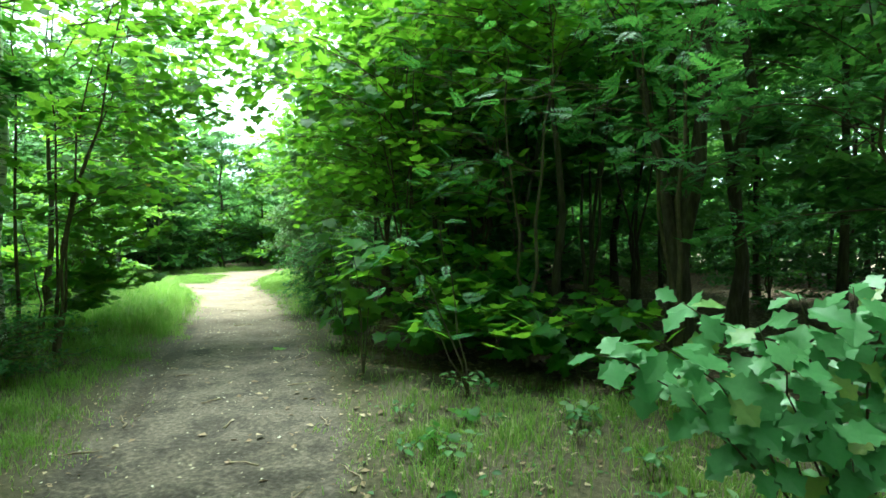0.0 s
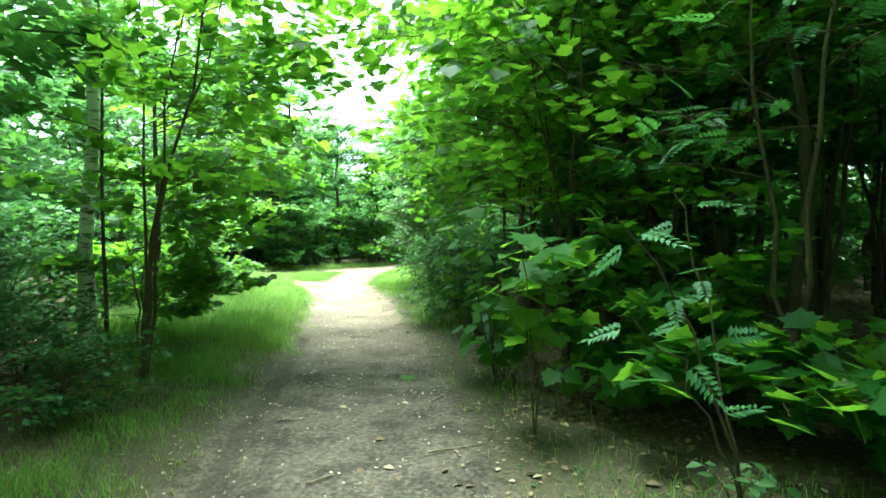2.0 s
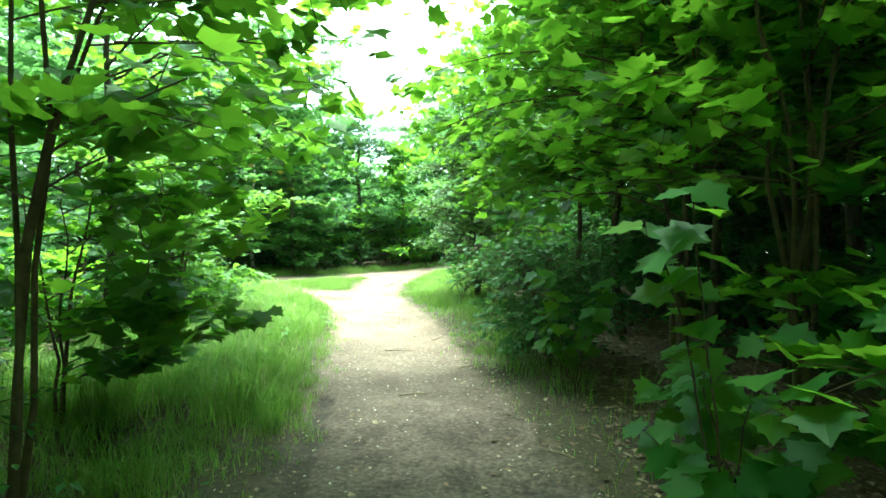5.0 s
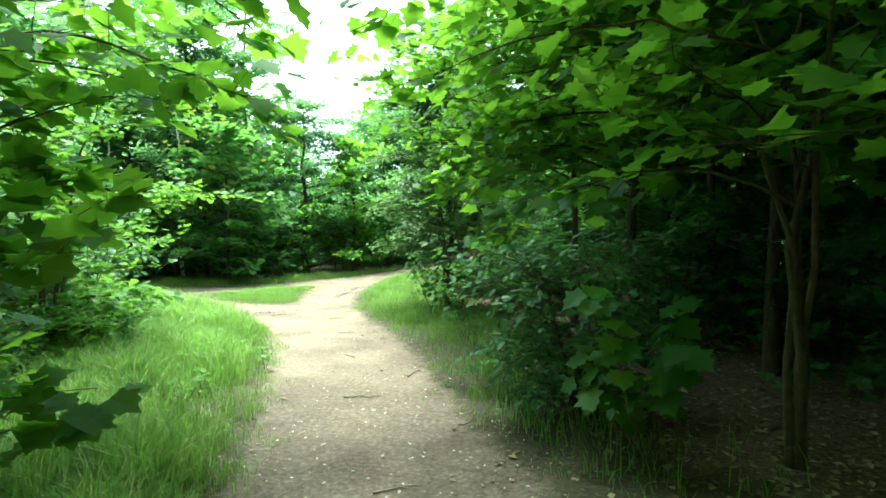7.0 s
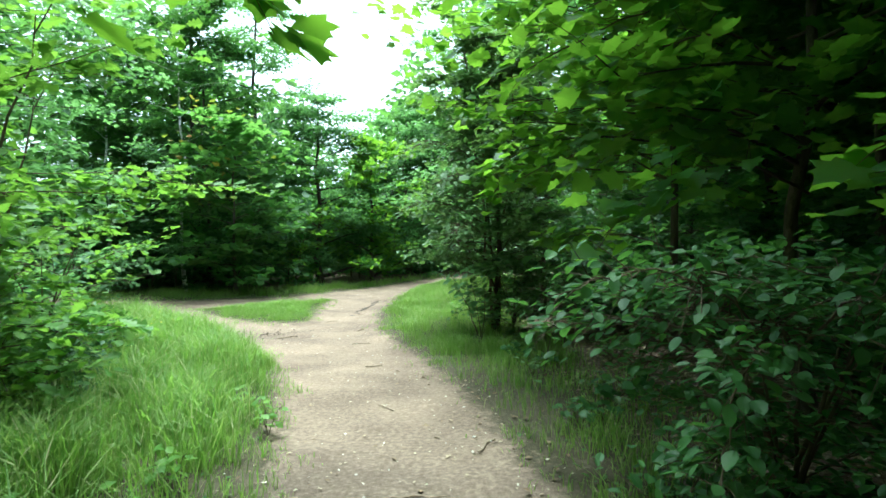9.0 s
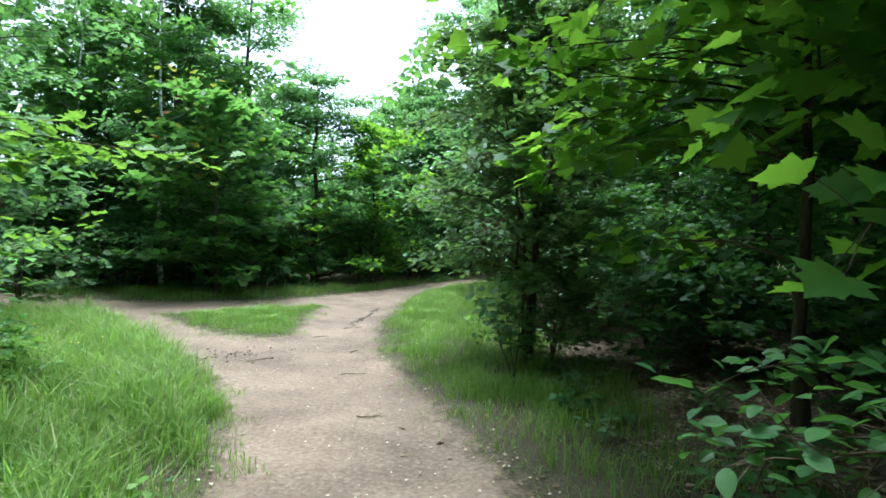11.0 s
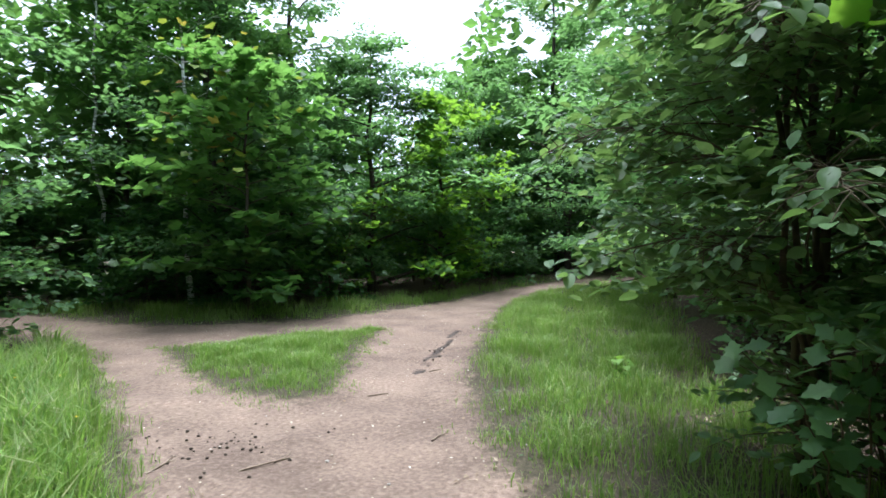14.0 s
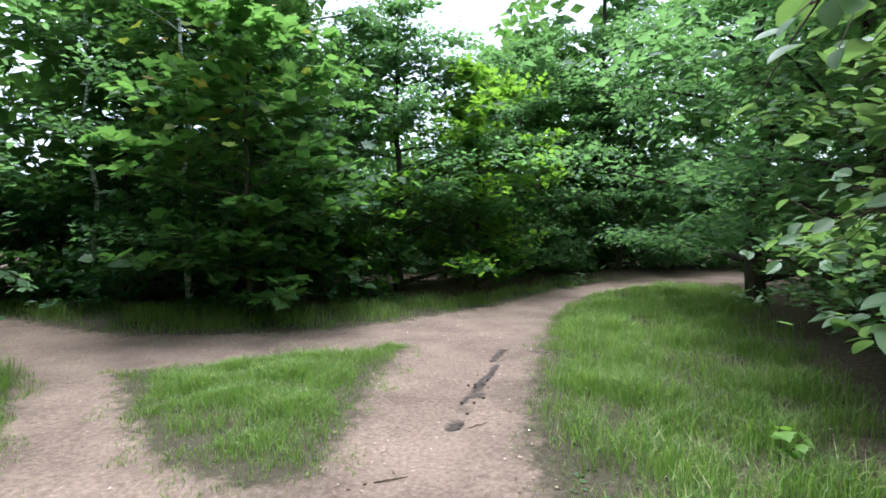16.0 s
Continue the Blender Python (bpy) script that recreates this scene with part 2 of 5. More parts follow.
def polygon_distance(px, py, poly):
    """Distance to a polygon's outline, positive inside."""
    best = np.full(px.shape, 1e9)
    inside = np.zeros(px.shape, bool)
    for (ax, ay), (bx, by) in zip(poly, poly[1:] + poly[:1]):
        dx, dy = bx - ax, by - ay
        s = np.clip(((px - ax) * dx + (py - ay) * dy) / (dx * dx + dy * dy), 0, 1)
        best = np.minimum(best, np.hypot(px - ax - s * dx, py - ay - s * dy))
        if dy:
            inside ^= ((ay > py) != (by > py)) & (px < ax + (py - ay) / dy * dx)
    return np.where(inside, best, -best)


def segment_distance(px, py, a, b):
    dx, dy = b[0] - a[0], b[1] - a[1]
    s = np.clip(((px - a[0]) * dx + (py - a[1]) * dy) / (dx * dx + dy * dy), 0, 1)
    return np.hypot(px - a[0] - s * dx, py - a[1] - s * dy)


def wave(px, py, size, seed):
    """A cheap smooth noise, about -1 to 1."""
    r = np.random.RandomState(seed)
    out = np.zeros(np.shape(px))
    for _ in range(7):
        a, f, p = r.uniform(0, 6.283), r.uniform(0.6, 1.6) / size * 6.283, r.uniform(0, 6.283)
        out = out + np.sin((px * math.cos(a) + py * math.sin(a)) * f + p)
    return out / 3.2


def on_path(px, py):
    return np.minimum(polygon_distance(px, py, PATH_LEFT + PATH_FAR + PATH_RIGHT), -polygon_distance(px, py, ISLAND))


RUTS = [((-7.42, 19.9), (-7.5, 21.2), 0.056), ((-7.5, 21.2), (-7.62, 22.9), 0.05), ((-2.75, 4.7), (-3.39, 6.6), 0.075), ((-3.39, 6.6), (-3.81, 7.9), 0.09), ((-3.81, 7.9), (-4.4, 9.6), 0.07)]


def mud_amount(px, py):
    out = np.zeros(np.shape(px))
    for a, b, w in RUTS:
        d = segment_distance(px + 0.02 * wave(px, py, 0.7, 5) + 0.012 * wave(px, py, 0.25, 6), py, a, b)
        out = np.maximum(out, np.clip(1.15 - d / w * 0.6, 0, 1))
    return out


def ground_height(px, py):
    d = on_path(px, py)
    z = 0.05 * wave(px, py, 6.0, 1) * np.clip(-d, 0, 2) / 2 + 0.012 * wave(px, py, 0.9, 2) + 0.006 * wave(px, py, 0.3, 3)
    z = z - 0.035 * np.clip((d + 0.15) / 0.5, 0, 1)
    return z - 0.05 * mud_amount(px, py)


def grass_edge_left(py):
    """Where the grass on the path's left meets the bushes."""
    return np.interp(py, [-6, 0, 4, 6.5, 8, 10, 12, 14, 16, 18, 20], [-2.4, -2.8, -3.6, -4.8, -6.6, -7.5, -8.3, -9.6, -11.5, -14, -15])


def grass_edge_right(py):
    return np.interp(py, [-6, 0, 3, 5, 6.5, 8, 10, 12, 14, 16, 18, 20, 24, 30], [3, 3.6, 3.6, 2.0, -0.6, -1.3, -1.7, -2.4, -2.9, -3.6, -4.2, -4.6, -4.6, -4.0])


def woods_amount(px, py):
    far = np.interp(px, [-30, -16, -12, -9, -7, -3, 10], [27, 24.6, 25, 28.5, 32.5, 36, 44])
    beyond = np.maximum.reduce([grass_edge_left(py) - px, px - grass_edge_right(py), py - far])
    beyond = np.where((px < -11) & (py > 20) & (py < far), -0.5, beyond)
    return np.clip(0.5 + beyond * 0.6, 0, 1)


# ---- mesh helpers ----
def mesh_object(name, verts, tris, mat, parent=None, smooth=False, label=""):
    """One mesh object from arrays of vertices and triangles."""
    me = bpy.data.meshes.new(name)
    verts, tris = np.asarray(verts, np.float32), np.asarray(tris, np.int32)
    me.vertices.add(len(verts))
    me.vertices.foreach_set("co", verts.ravel())
    me.loops.add(tris.size)
    me.loops.foreach_set("vertex_index", tris.ravel())
    me.polygons.add(len(tris))
    me.polygons.foreach_set("loop_start", np.arange(0, tris.size, 3, dtype=np.int32))
    me.polygons.foreach_set("use_smooth", np.full(len(tris), smooth))
    me.update(calc_edges=True)
    me.materials.append(mat)
    ob = new(name, me)
    ob.parent = parent
    if label:
        tagged(ob, label)
    return ob


def thing(name, at, label, category, group="", kind=""):
    ob = new(name)
    ob.empty_display_size = 0.2
    ob.location = at
    return tagged(ob, label, category, group, kind)


class Tubes:
    """Gathers tapered, bent tubes into one mesh."""

    def __init__(self):
        self.v, self.f, self.n = [], [], 0

    def add(self, pts, radii, sides=6):
        pts = np.asarray(pts, float)
        k = len(pts)
        tang = np.gradient(pts, axis=0)
        tang /= np.linalg.norm(tang, axis=1)[:, None] + 1e-9
        ref = np.where(np.abs(tang[:, 2:3]) < 0.9, [[0, 0, 1.0]], [[1.0, 0, 0]])
        u = np.cross(tang, ref)
        u /= np.linalg.norm(u, axis=1)[:, None] + 1e-9
        w = np.cross(tang, u)
        a = np.arange(sides) / sides * 2 * np.pi
        ring = pts[:, None] + np.asarray(radii)[:, None, None] * (np.cos(a)[None, :, None] * u[:, None] + np.sin(a)[None, :, None] * w[:, None])
        self.v.append(ring.reshape(-1, 3))
        i, j = np.meshgrid(np.arange(k - 1), np.arange(sides), indexing="ij")
        p, q = (i * sides + j).ravel(), (i * sides + (j + 1) % sides).ravel()
        base = self.n
        self.f.append(np.stack([p, q, q + sides], 1) + base)
        self.f.append(np.stack([p, q + sides, p + sides], 1) + base)
        self.n += k * sides

    def make(self, name, mat, parent=None, label=""):
        return mesh_object(name, np.concatenate(self.v), np.concatenate(self.f), mat, parent, True, label)


def fan(outline, fold=0.0):
    """A leaf of the outline (from its stalk, right side up to the tip, mirrored), folded along the midrib; 1 long."""
    right = list(outline)
    left = [(-x, y) for x, y in reversed(outline[1:-1])]
    ring = right + left
    v = [(0.0, 0.42, 0.0)] + [(x, y, abs(x) * fold - 0.12 * (y - 0.4) ** 2) for x, y in ring]
    n = len(ring)
    f = [(0, 1 + i, 1 + (i + 1) % n) for i in range(n)]
    return np.array(v), np.array(f)


LEAVES = {
    "maple": fan([(0, 0), (0.2, 0.0), (0.47, -0.01), (0.39, 0.18), (0.66, 0.43), (0.41, 0.5), (0.38, 0.69), (0.2, 0.7), (0, 1.0)], 0.12),
    "maple_far": fan([(0, 0), (0.42, 0.02), (0.56, 0.48), (0.2, 0.6), (0, 1.0)], 0.15),
    "oak": fan([(0, 0), (0.1, 0.15), (0.25, 0.24), (0.11, 0.35), (0.36, 0.5), (0.16, 0.6), (0.37, 0.77), (0.17, 0.92), (0, 1.0)], 0.15),
    "oval": fan([(0, 0), (0.28, 0.3), (0.26, 0.68), (0, 1.0)], 0.25),
    "diamond": (np.array([(0, 0, 0), (0.33, 0.45, 0.06), (0, 1, -0.08), (-0.33, 0.45, 0.06)]), np.array([(0, 1, 2), (0, 2, 3)])),
}


def pinnate(pairs=6):
    v, f = [], []

    def leaflet(x, y, ang, size):
        c, s, b = math.cos(ang), math.sin(ang), len(v)
        for lx, ly in ((0, 0), (0.2, 0.45), (0, 1), (-0.2, 0.45)):
            lx, ly = lx * size, ly * size
            v.append((x + lx * c + ly * s, y - lx * s + ly * c, -0.25 * (y - 0.3) ** 2 - abs(ly) * 0.06 + abs(lx) * 0.3))
        f.extend([(b, b + 1, b + 2), (b, b + 2, b + 3)])

    for i in range(pairs):
        y = 0.22 + 0.68 * i / pairs
        for side in (1, -1):
            leaflet(0, y, side * 1.05, 0.33 - 0.02 * i)
    leaflet(0, 0.86, 0, 0.28)
    return np.array(v), np.array(f)


LEAVES["rowan"] = pinnate()
LEAVES["oval_fine"] = fan([(0, 0), (0.13, 0.07), (0.25, 0.2), (0.31, 0.38), (0.3, 0.55), (0.24, 0.72), (0.13, 0.88), (0, 1.0)], 0.22)


def lobed(lobes, depth, wide, n=15):
    """A finely drawn leaf with rounded lobes on each side."""
    out = [(0.0, 0.0)]
    for i in range(1, n):
        y = i / n
        swell = wide * math.sin(math.pi * min(1, y * 1.05) ** 1.35) ** 0.8
        out.append((swell * (1 - depth * (0.5 + 0.5 * math.cos(2 * math.pi * lobes * y + 0.6))) + 0.012, y))
    return fan(out + [(0.0, 1.0)], 0.14)


LEAVES["oak_fine"] = lobed(3.6, 0.4, 0.37, 19)
LEAVES["maple_fine"] = fan([(0, 0.0), (0.12, -0.06), (0.3, -0.04), (0.5, -0.02), (0.44, 0.12), (0.4, 0.2), (0.52, 0.3), (0.68, 0.46), (0.54, 0.5), (0.44, 0.56), (0.36, 0.55), (0.36, 0.66), (0.4, 0.76), (0.25, 0.76), (0.16, 0.83), (0.08, 0.93), (0, 1.04)], 0.12)


def leaf_arrays(kind, places, sizes, rng, spread=0.5, along=None):
    """Leaves at the places, roughly facing the sky. along: ways in which they point."""
    v0, f0 = LEAVES[kind]
    n = len(places)
    normal = np.stack([rng.normal(0, spread, n), rng.normal(0, spread, n), np.ones(n)], 1)
    normal /= np.linalg.norm(normal, axis=1)[:, None]
    a = rng.uniform(0, 2 * np.pi, n)
    way = np.stack([np.cos(a), np.sin(a), rng.normal(-0.25, 0.2, n)], 1)
    if along is not None:
        way = along * 1.0 + way * 0.8
    way -= normal * (way * normal).sum(1)[:, None]
    way /= np.linalg.norm(way, axis=1)[:, None] + 1e-9
    side = np.cross(way, normal)
    local = v0[None] * np.asarray(sizes)[:, None, None]
    pts = places[:, None] + local[:, :, :1] * side[:, None] + local[:, :, 1:2] * way[:, None] + local[:, :, 2:] * normal[:, None]
    tris = f0[None] + (np.arange(n) * len(v0))[:, None, None]
    return pts.reshape(-1, 3), tris.reshape(-1, 3)


def bend(start, way, length, rise, rng, k=6, wobble=0.06):
    """A bent branch line."""
    s = np.linspace(0, 1, k)[:, None]
    way = np.asarray(way, float) / (np.linalg.norm(way) + 1e-9)
    pts = np.asarray(start) + way * s * length + np.array([0, 0, rise]) * length * s ** 2
    jig = np.cumsum(rng.normal(0, wobble * length / k, (k, 3)), 0)
    jig[0] = 0
    return pts + jig


def tree(name, label, at, height, radius, bark, leaf, kind, count, size, crown_from, reach, seed, stems=1, lean=(0, 0), limbs=14, flat=0.35, category="tree", group="", splay=0.25, top=0.25, droop=-0.12, aim=None, twigs=True):
    """A tree or tall shrub: stems with limbs and twigs, leaves in loose layers along the twigs."""
    rng = np.random.RandomState(seed)
    root = thing(name, at, label, category, group)
    trunk, wood = Tubes(), Tubes()
    tips, ways = [], []
    for s in range(stems):
        a = s * 2.4 + rng.uniform(0, 1)
        out = splay * height if stems > 1 else 0.0
        end = np.array([lean[0] + math.cos(a) * out, lean[1] + math.sin(a) * out, height * (1 - 0.14 * s / max(1, stems))])
        k = 9
        t = np.linspace(0, 1, k)
        line = t[:, None] * end
        line[:, :2] *= (t ** 1.15)[:, None] ** 0.5
        line[1:-1] += rng.normal(0, 0.0085 * height, (k - 2, 3)) * [1, 1, 0.2]
        line[0] = [math.cos(a) * radius * 0.7 * (stems > 1), math.sin(a) * radius * 0.7 * (stems > 1), -0.12]
        rr = radius * (1 - 0.86 * t) * (1 if s == 0 else 0.8)
        rr[0] *= 1.45
        trunk.add(line, rr, 9)
        if stems > 1:
            trunk.make("stem", bark, root)
            trunk = Tubes()
        for i in range(limbs // stems):
            f = crown_from + (0.97 - crown_from) * (i + rng.uniform(0.1, 0.9)) / (limbs // stems)
            p = np.array([np.interp(f, t, line[:, c]) for c in range(3)])
            az = i * 2.39996 + rng.uniform(-0.5, 0.5) + s * 1.3
            shape = math.sin(math.pi * min(1, max(0.06, (1 - f) / (1 - crown_from) * (1 - top) + top * 0.4)) ** 0.75) * 0.75 + 0.28
            if top <= 0.12:
                shape = 0.28 + 0.8 * (1 - (f - crown_from) / (1 - crown_from)) ** 0.5
            ln = reach * shape * rng.uniform(0.75, 1.2)
            way = np.array([math.cos(az), math.sin(az), rng.uniform(0.12, 0.55)])
            if aim is not None and rng.rand() < 0.55:
                way[:2] = np.array(aim) / np.hypot(*aim) + rng.normal(0, 0.35, 2)
                ln *= 1.25
            limb = bend(p, way, ln, droop, rng)
            for _ in range(4):
                over = (on_path(limb[:, 0] + at[0], limb[:, 1] + at[1]) > 0.0) & (limb[:, 2] < 2.3)
                if not over.any():
                    break
                ln *= 0.65
                limb = bend(p, way, ln, droop, rng)
            r0 = max(0.006, np.interp(f, t, rr) * 0.5)
            wood.add(limb, np.linspace(r0, 0.004, len(limb)), 5)
            for j in range(5):
                q = limb[1 + j] if j < 5 else limb[-1]
                w2 = way + rng.normal(0, 0.75, 3) * [1, 1, 0.4]
                tw = bend(q, w2, ln * rng.uniform(0.28, 0.5), droop, rng, 4, 0.08)
                if ((on_path(tw[:, 0] + at[0], tw[:, 1] + at[1]) > 0.0) & (tw[:, 2] < 2.3)).any():
                    tips.append(limb[:4])
                    ways.append(way / np.linalg.norm(way))
                    continue
                if twigs:
                    wood.add(tw, np.linspace(max(0.004, r0 * 0.35), 0.002, 4), 3)
                tips.append(tw)
                ways.append(w2 / np.linalg.norm(w2))
        tagged(wood.make("branchwork", bark if radius > 0.03 else TWIG, root), kind="stuff")
        wood = Tubes()
    if stems == 1:
        trunk.make("trunk", bark, root)
    tips, ways = np.array(tips), np.array(ways)
    pick = rng.randint(0, len(tips), count)
    frac = rng.uniform(0, 3, count)
    i0 = np.minimum(frac.astype(int), 2)
    pts = tips[pick, i0] + (tips[pick, i0 + 1] - tips[pick, i0]) * (frac - i0)[:, None]
    sc = reach * 0.085
    pts = pts + rng.normal(0, 1, (count, 3)) * [sc, sc, sc * flat]
    low = pts[:, 2] < 0.03
    pts[low, 2] = 0.03 + rng.uniform(0, 0.2, low.sum())
    wx, wy = pts[:, 0] + at[0], pts[:, 1] + at[1]
    keep = ~((on_path(wx, wy) > 0.15) & (pts[:, 2] < 2.2))
    pts, pick = pts[keep], pick[keep]
    count = len(pts)
    v, f = leaf_arrays(kind, pts, size * rng.uniform(0.65, 1.2, count), rng, 0.45, ways[pick])
    mesh_object("crown", v, f, leaf, root)
    return root


def sprig(name, label, at, stems, leaf, kind, size, seed, category="sapling", leaf_name="leaf", spacing=0.1, face=(0, 0)):
    """A low plant near the walker: stems given by tip offsets, each leaf a piece of its own."""
    rng = np.random.RandomState(seed)
    root = thing(name, at, label, category)
    v0, f0 = LEAVES[kind]
    turn = Matrix.Rotation(math.hypot(*face), 4, Vector((-face[1], face[0], 0))) if face != (0, 0) else Matrix()
    shared = []
    for fold in (0.7, 1.0, 1.5):
        me = bpy.data.meshes.new(leaf_name)
        vv = v0.copy()
        vv[:, 2] *= fold
        me.from_pydata(vv.tolist(), [], f0.tolist())
        me.materials.append(leaf)
        me.polygons.foreach_set("use_smooth", [True] * len(me.polygons))
        me.update()
        shared.append(me)
    for tip in stems:
        tip = np.array(tip, float)
        ln = np.linalg.norm(tip)
        k = 9
        t = np.linspace(0, 1, k)
        line = t[:, None] * tip
        line[:, 2] = tip[2] * (1.6 * t - 0.6 * t ** 2)
        line[1:] += rng.normal(0, 0.012 * ln, (k - 1, 3))
        tube = Tubes()
        line[0, 2] = -0.03
        tube.add(line, np.linspace(0.003 + 0.0035 * ln, 0.002, k), 5)
        tube.make("stem", TWIG, root)
        count = max(3, int(ln * 0.72 / spacing))
        for i in range(count):
            f = 0.35 + 0.65 * (i + rng.uniform(0, 0.6)) / count
            p = np.array([np.interp(f, t, line[:, c]) for c in range(3)])
            az = i * 2.4 + rng.uniform(-0.4, 0.4)
            off = np.array([math.cos(az), math.sin(az), 0]) * 0.5 * size
            ob = new(leaf_name, shared[i % 3])
            ob.parent = root
            s = size * rng.uniform(0.7, 1.15)
            m = Matrix.Translation(p + off * 0.25) @ turn @ Euler((rng.normal(-0.25, 0.22), rng.normal(0, 0.3), az - math.pi / 2)).to_matrix().to_4x4() @ Matrix.Scale(s, 4)
            ob.matrix_local = m
    return root


def bough(root, points, leaf, kind, size, count, seed, spread=0.32, thick=0.014, deep=0.05, leaf_name="leaf"):
    """A branch of a tree through the given places, with side twigs and single leaves in a layer of some depth."""
    rng = np.random.RandomState(seed)
    pts = np.array(points, float) - np.array(root.location)
    k = 14
    t = np.linspace(0, 1, k)
    line = np.stack([np.interp(t, np.linspace(0, 1, len(pts)), pts[:, c]) for c in range(3)], 1)
    line[1:-1] = (line[:-2] + 2 * line[1:-1] + line[2:]) / 4 + rng.normal(0, 0.012, (k - 2, 3))
    tube = Tubes()
    tube.add(line, np.linspace(thick, 0.003, k), 6)
    branch = tube.make("branch", TWIG, root)
    v0, f0 = LEAVES[kind]
    shared = []
    for fold in (0.6, 1.0, 1.5):
        me = bpy.data.meshes.new(leaf_name)
        vv = v0.copy()
        vv[:, 2] *= fold
        me.from_pydata(vv.tolist(), [], f0.tolist())
        me.materials.append(leaf)
        me.polygons.foreach_set("use_smooth", [True] * len(me.polygons))
        me.update()
        shared.append(me)
    way = line[-1] - line[k // 2]
    head = math.atan2(way[1], way[0])
    for n in range(count):
        f = 0.3 + 0.7 * (n + rng.uniform(0, 0.9)) / count
        p = np.array([np.interp(f, t, line[:, c]) for c in range(3)])
        az = head + (1 if n % 2 else -1) * rng.uniform(0.2, 1.35)
        out = spread * rng.uniform(0.1, 1.0) * (1.15 - 0.75 * f)
        q = p + np.array([math.cos(az) * out, math.sin(az) * out, -0.25 * out + rng.normal(0, deep)])
        if out > 0.3 * spread:
            stalk = Tubes()
            stalk.add([p, (p + q) / 2 + [0, 0, 0.012], q], [0.0035, 0.0025, 0.0015], 4)
            stalk.make("twig", TWIG, branch)
        ob = new(leaf_name, shared[n % 3])
        ob.parent = branch
        ob.matrix_local = Matrix.Translation(q) @ Euler((rng.normal(-0.45, 0.28), rng.normal(0, 0.3), az - math.pi / 2 + rng.normal(0, 0.4))).to_matrix().to_4x4() @ Matrix.Scale(size * rng.uniform(0.65, 1.15), 4)


# ---- ground: one sheet to the horizon ----
def axis(lo, hi, step, far):
    fine = np.arange(lo, hi, step)
    grow = np.cumsum(step * 1.35 ** np.arange(1, 60))
    grow = grow[grow < far]
    return np.concatenate([lo - grow[::-1], fine, hi + grow])


gx, gy = axis(-14, 4, 0.11, 900), axis(1, 26, 0.11, 900)
GX, GY = np.meshgrid(gx, gy, indexing="ij")
GX, GY = GX.ravel(), GY.ravel()
near = (np.abs(GX) < 60) & (np.abs(GY) < 70)
gz = np.zeros(GX.shape)
gz[near] = ground_height(GX[near], GY[near])
i, j = np.meshgrid(np.arange(len(gx) - 1), np.arange(len(gy) - 1), indexing="ij")
a = (i * len(gy) + j).ravel()
b = a + len(gy)
tris = np.concatenate([np.stack([a, b, b + 1], 1), np.stack([a, b + 1, a + 1], 1)])
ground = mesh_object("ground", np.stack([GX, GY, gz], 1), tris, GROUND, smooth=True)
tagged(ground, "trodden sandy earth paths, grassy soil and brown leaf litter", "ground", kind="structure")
# the path's tone goes from dark grey to pale between y 7.5 and 13.5
for key, values in (("path", np.clip(0.6 + on_path(GX, GY) * 1.0, 0, 1)), ("woods", woods_amount(GX, GY)), ("mud", mud_amount(GX, GY)), ("paler", np.clip((GY - 7.5) / 6.0, 0, 1))):
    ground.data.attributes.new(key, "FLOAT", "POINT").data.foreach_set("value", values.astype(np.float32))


def lie(px, py, up=0.0):
    return (px, py, float(ground_height(np.array([px]), np.array([py]))[0]) + up)


# ---- grass ----
def grass(name, label, box, count, low, high, seed, dense):
    """Blades over a stretch of the plan; dense(x, y, d) gives the chance of a blade and its share of the height."""
    rng = np.random.RandomState(seed)
    x, y = rng.uniform(box[0], box[1], count), rng.uniform(box[2], box[3], count)
    d = on_path(x, y)
    chance, tall = dense(x, y, d)
    keep = rng.uniform(0, 1, count) < chance
    x, y, tall = x[keep], y[keep], tall[keep]
    n = len(x)
    z = ground_height(x, y) - 0.01
    h = (low + (high - low) * tall) * rng.uniform(0.5, 1.25, n)
    a = rng.uniform(0, 2 * np.pi, n)
    wide = rng.uniform(0.0015, 0.0036, n) + 0.0042 * h
    lean = rng.uniform(0.15, 1.0, n) * h
    b = a + rng.normal(1.57, 0.5, n)
    ux, uy, lx, ly = np.cos(a), np.sin(a), np.cos(b), np.sin(b)
    v = np.zeros((n, 5, 3))
    for k, s, f, up in ((0, -1, 0, 0), (1, 1, 0, 0), (2, -0.8, 0.3, 0.6), (3, 0.8, 0.3, 0.6), (4, 0, 1, 0.82)):
        v[:, k, 0] = x + s * ux * wide + lx * lean * f
        v[:, k, 1] = y + s * uy * wide + ly * lean * f
        v[:, k, 2] = z + h * up
    t = np.array([(0, 1, 3), (0, 3, 2), (2, 3, 4)])[None] + (np.arange(n) * 5)[:, None, None]
    ob = mesh_object(name, v.reshape(-1, 3), t.reshape(-1, 3), GRASS)
    return tagged(ob, label, "grass", kind="stuff")


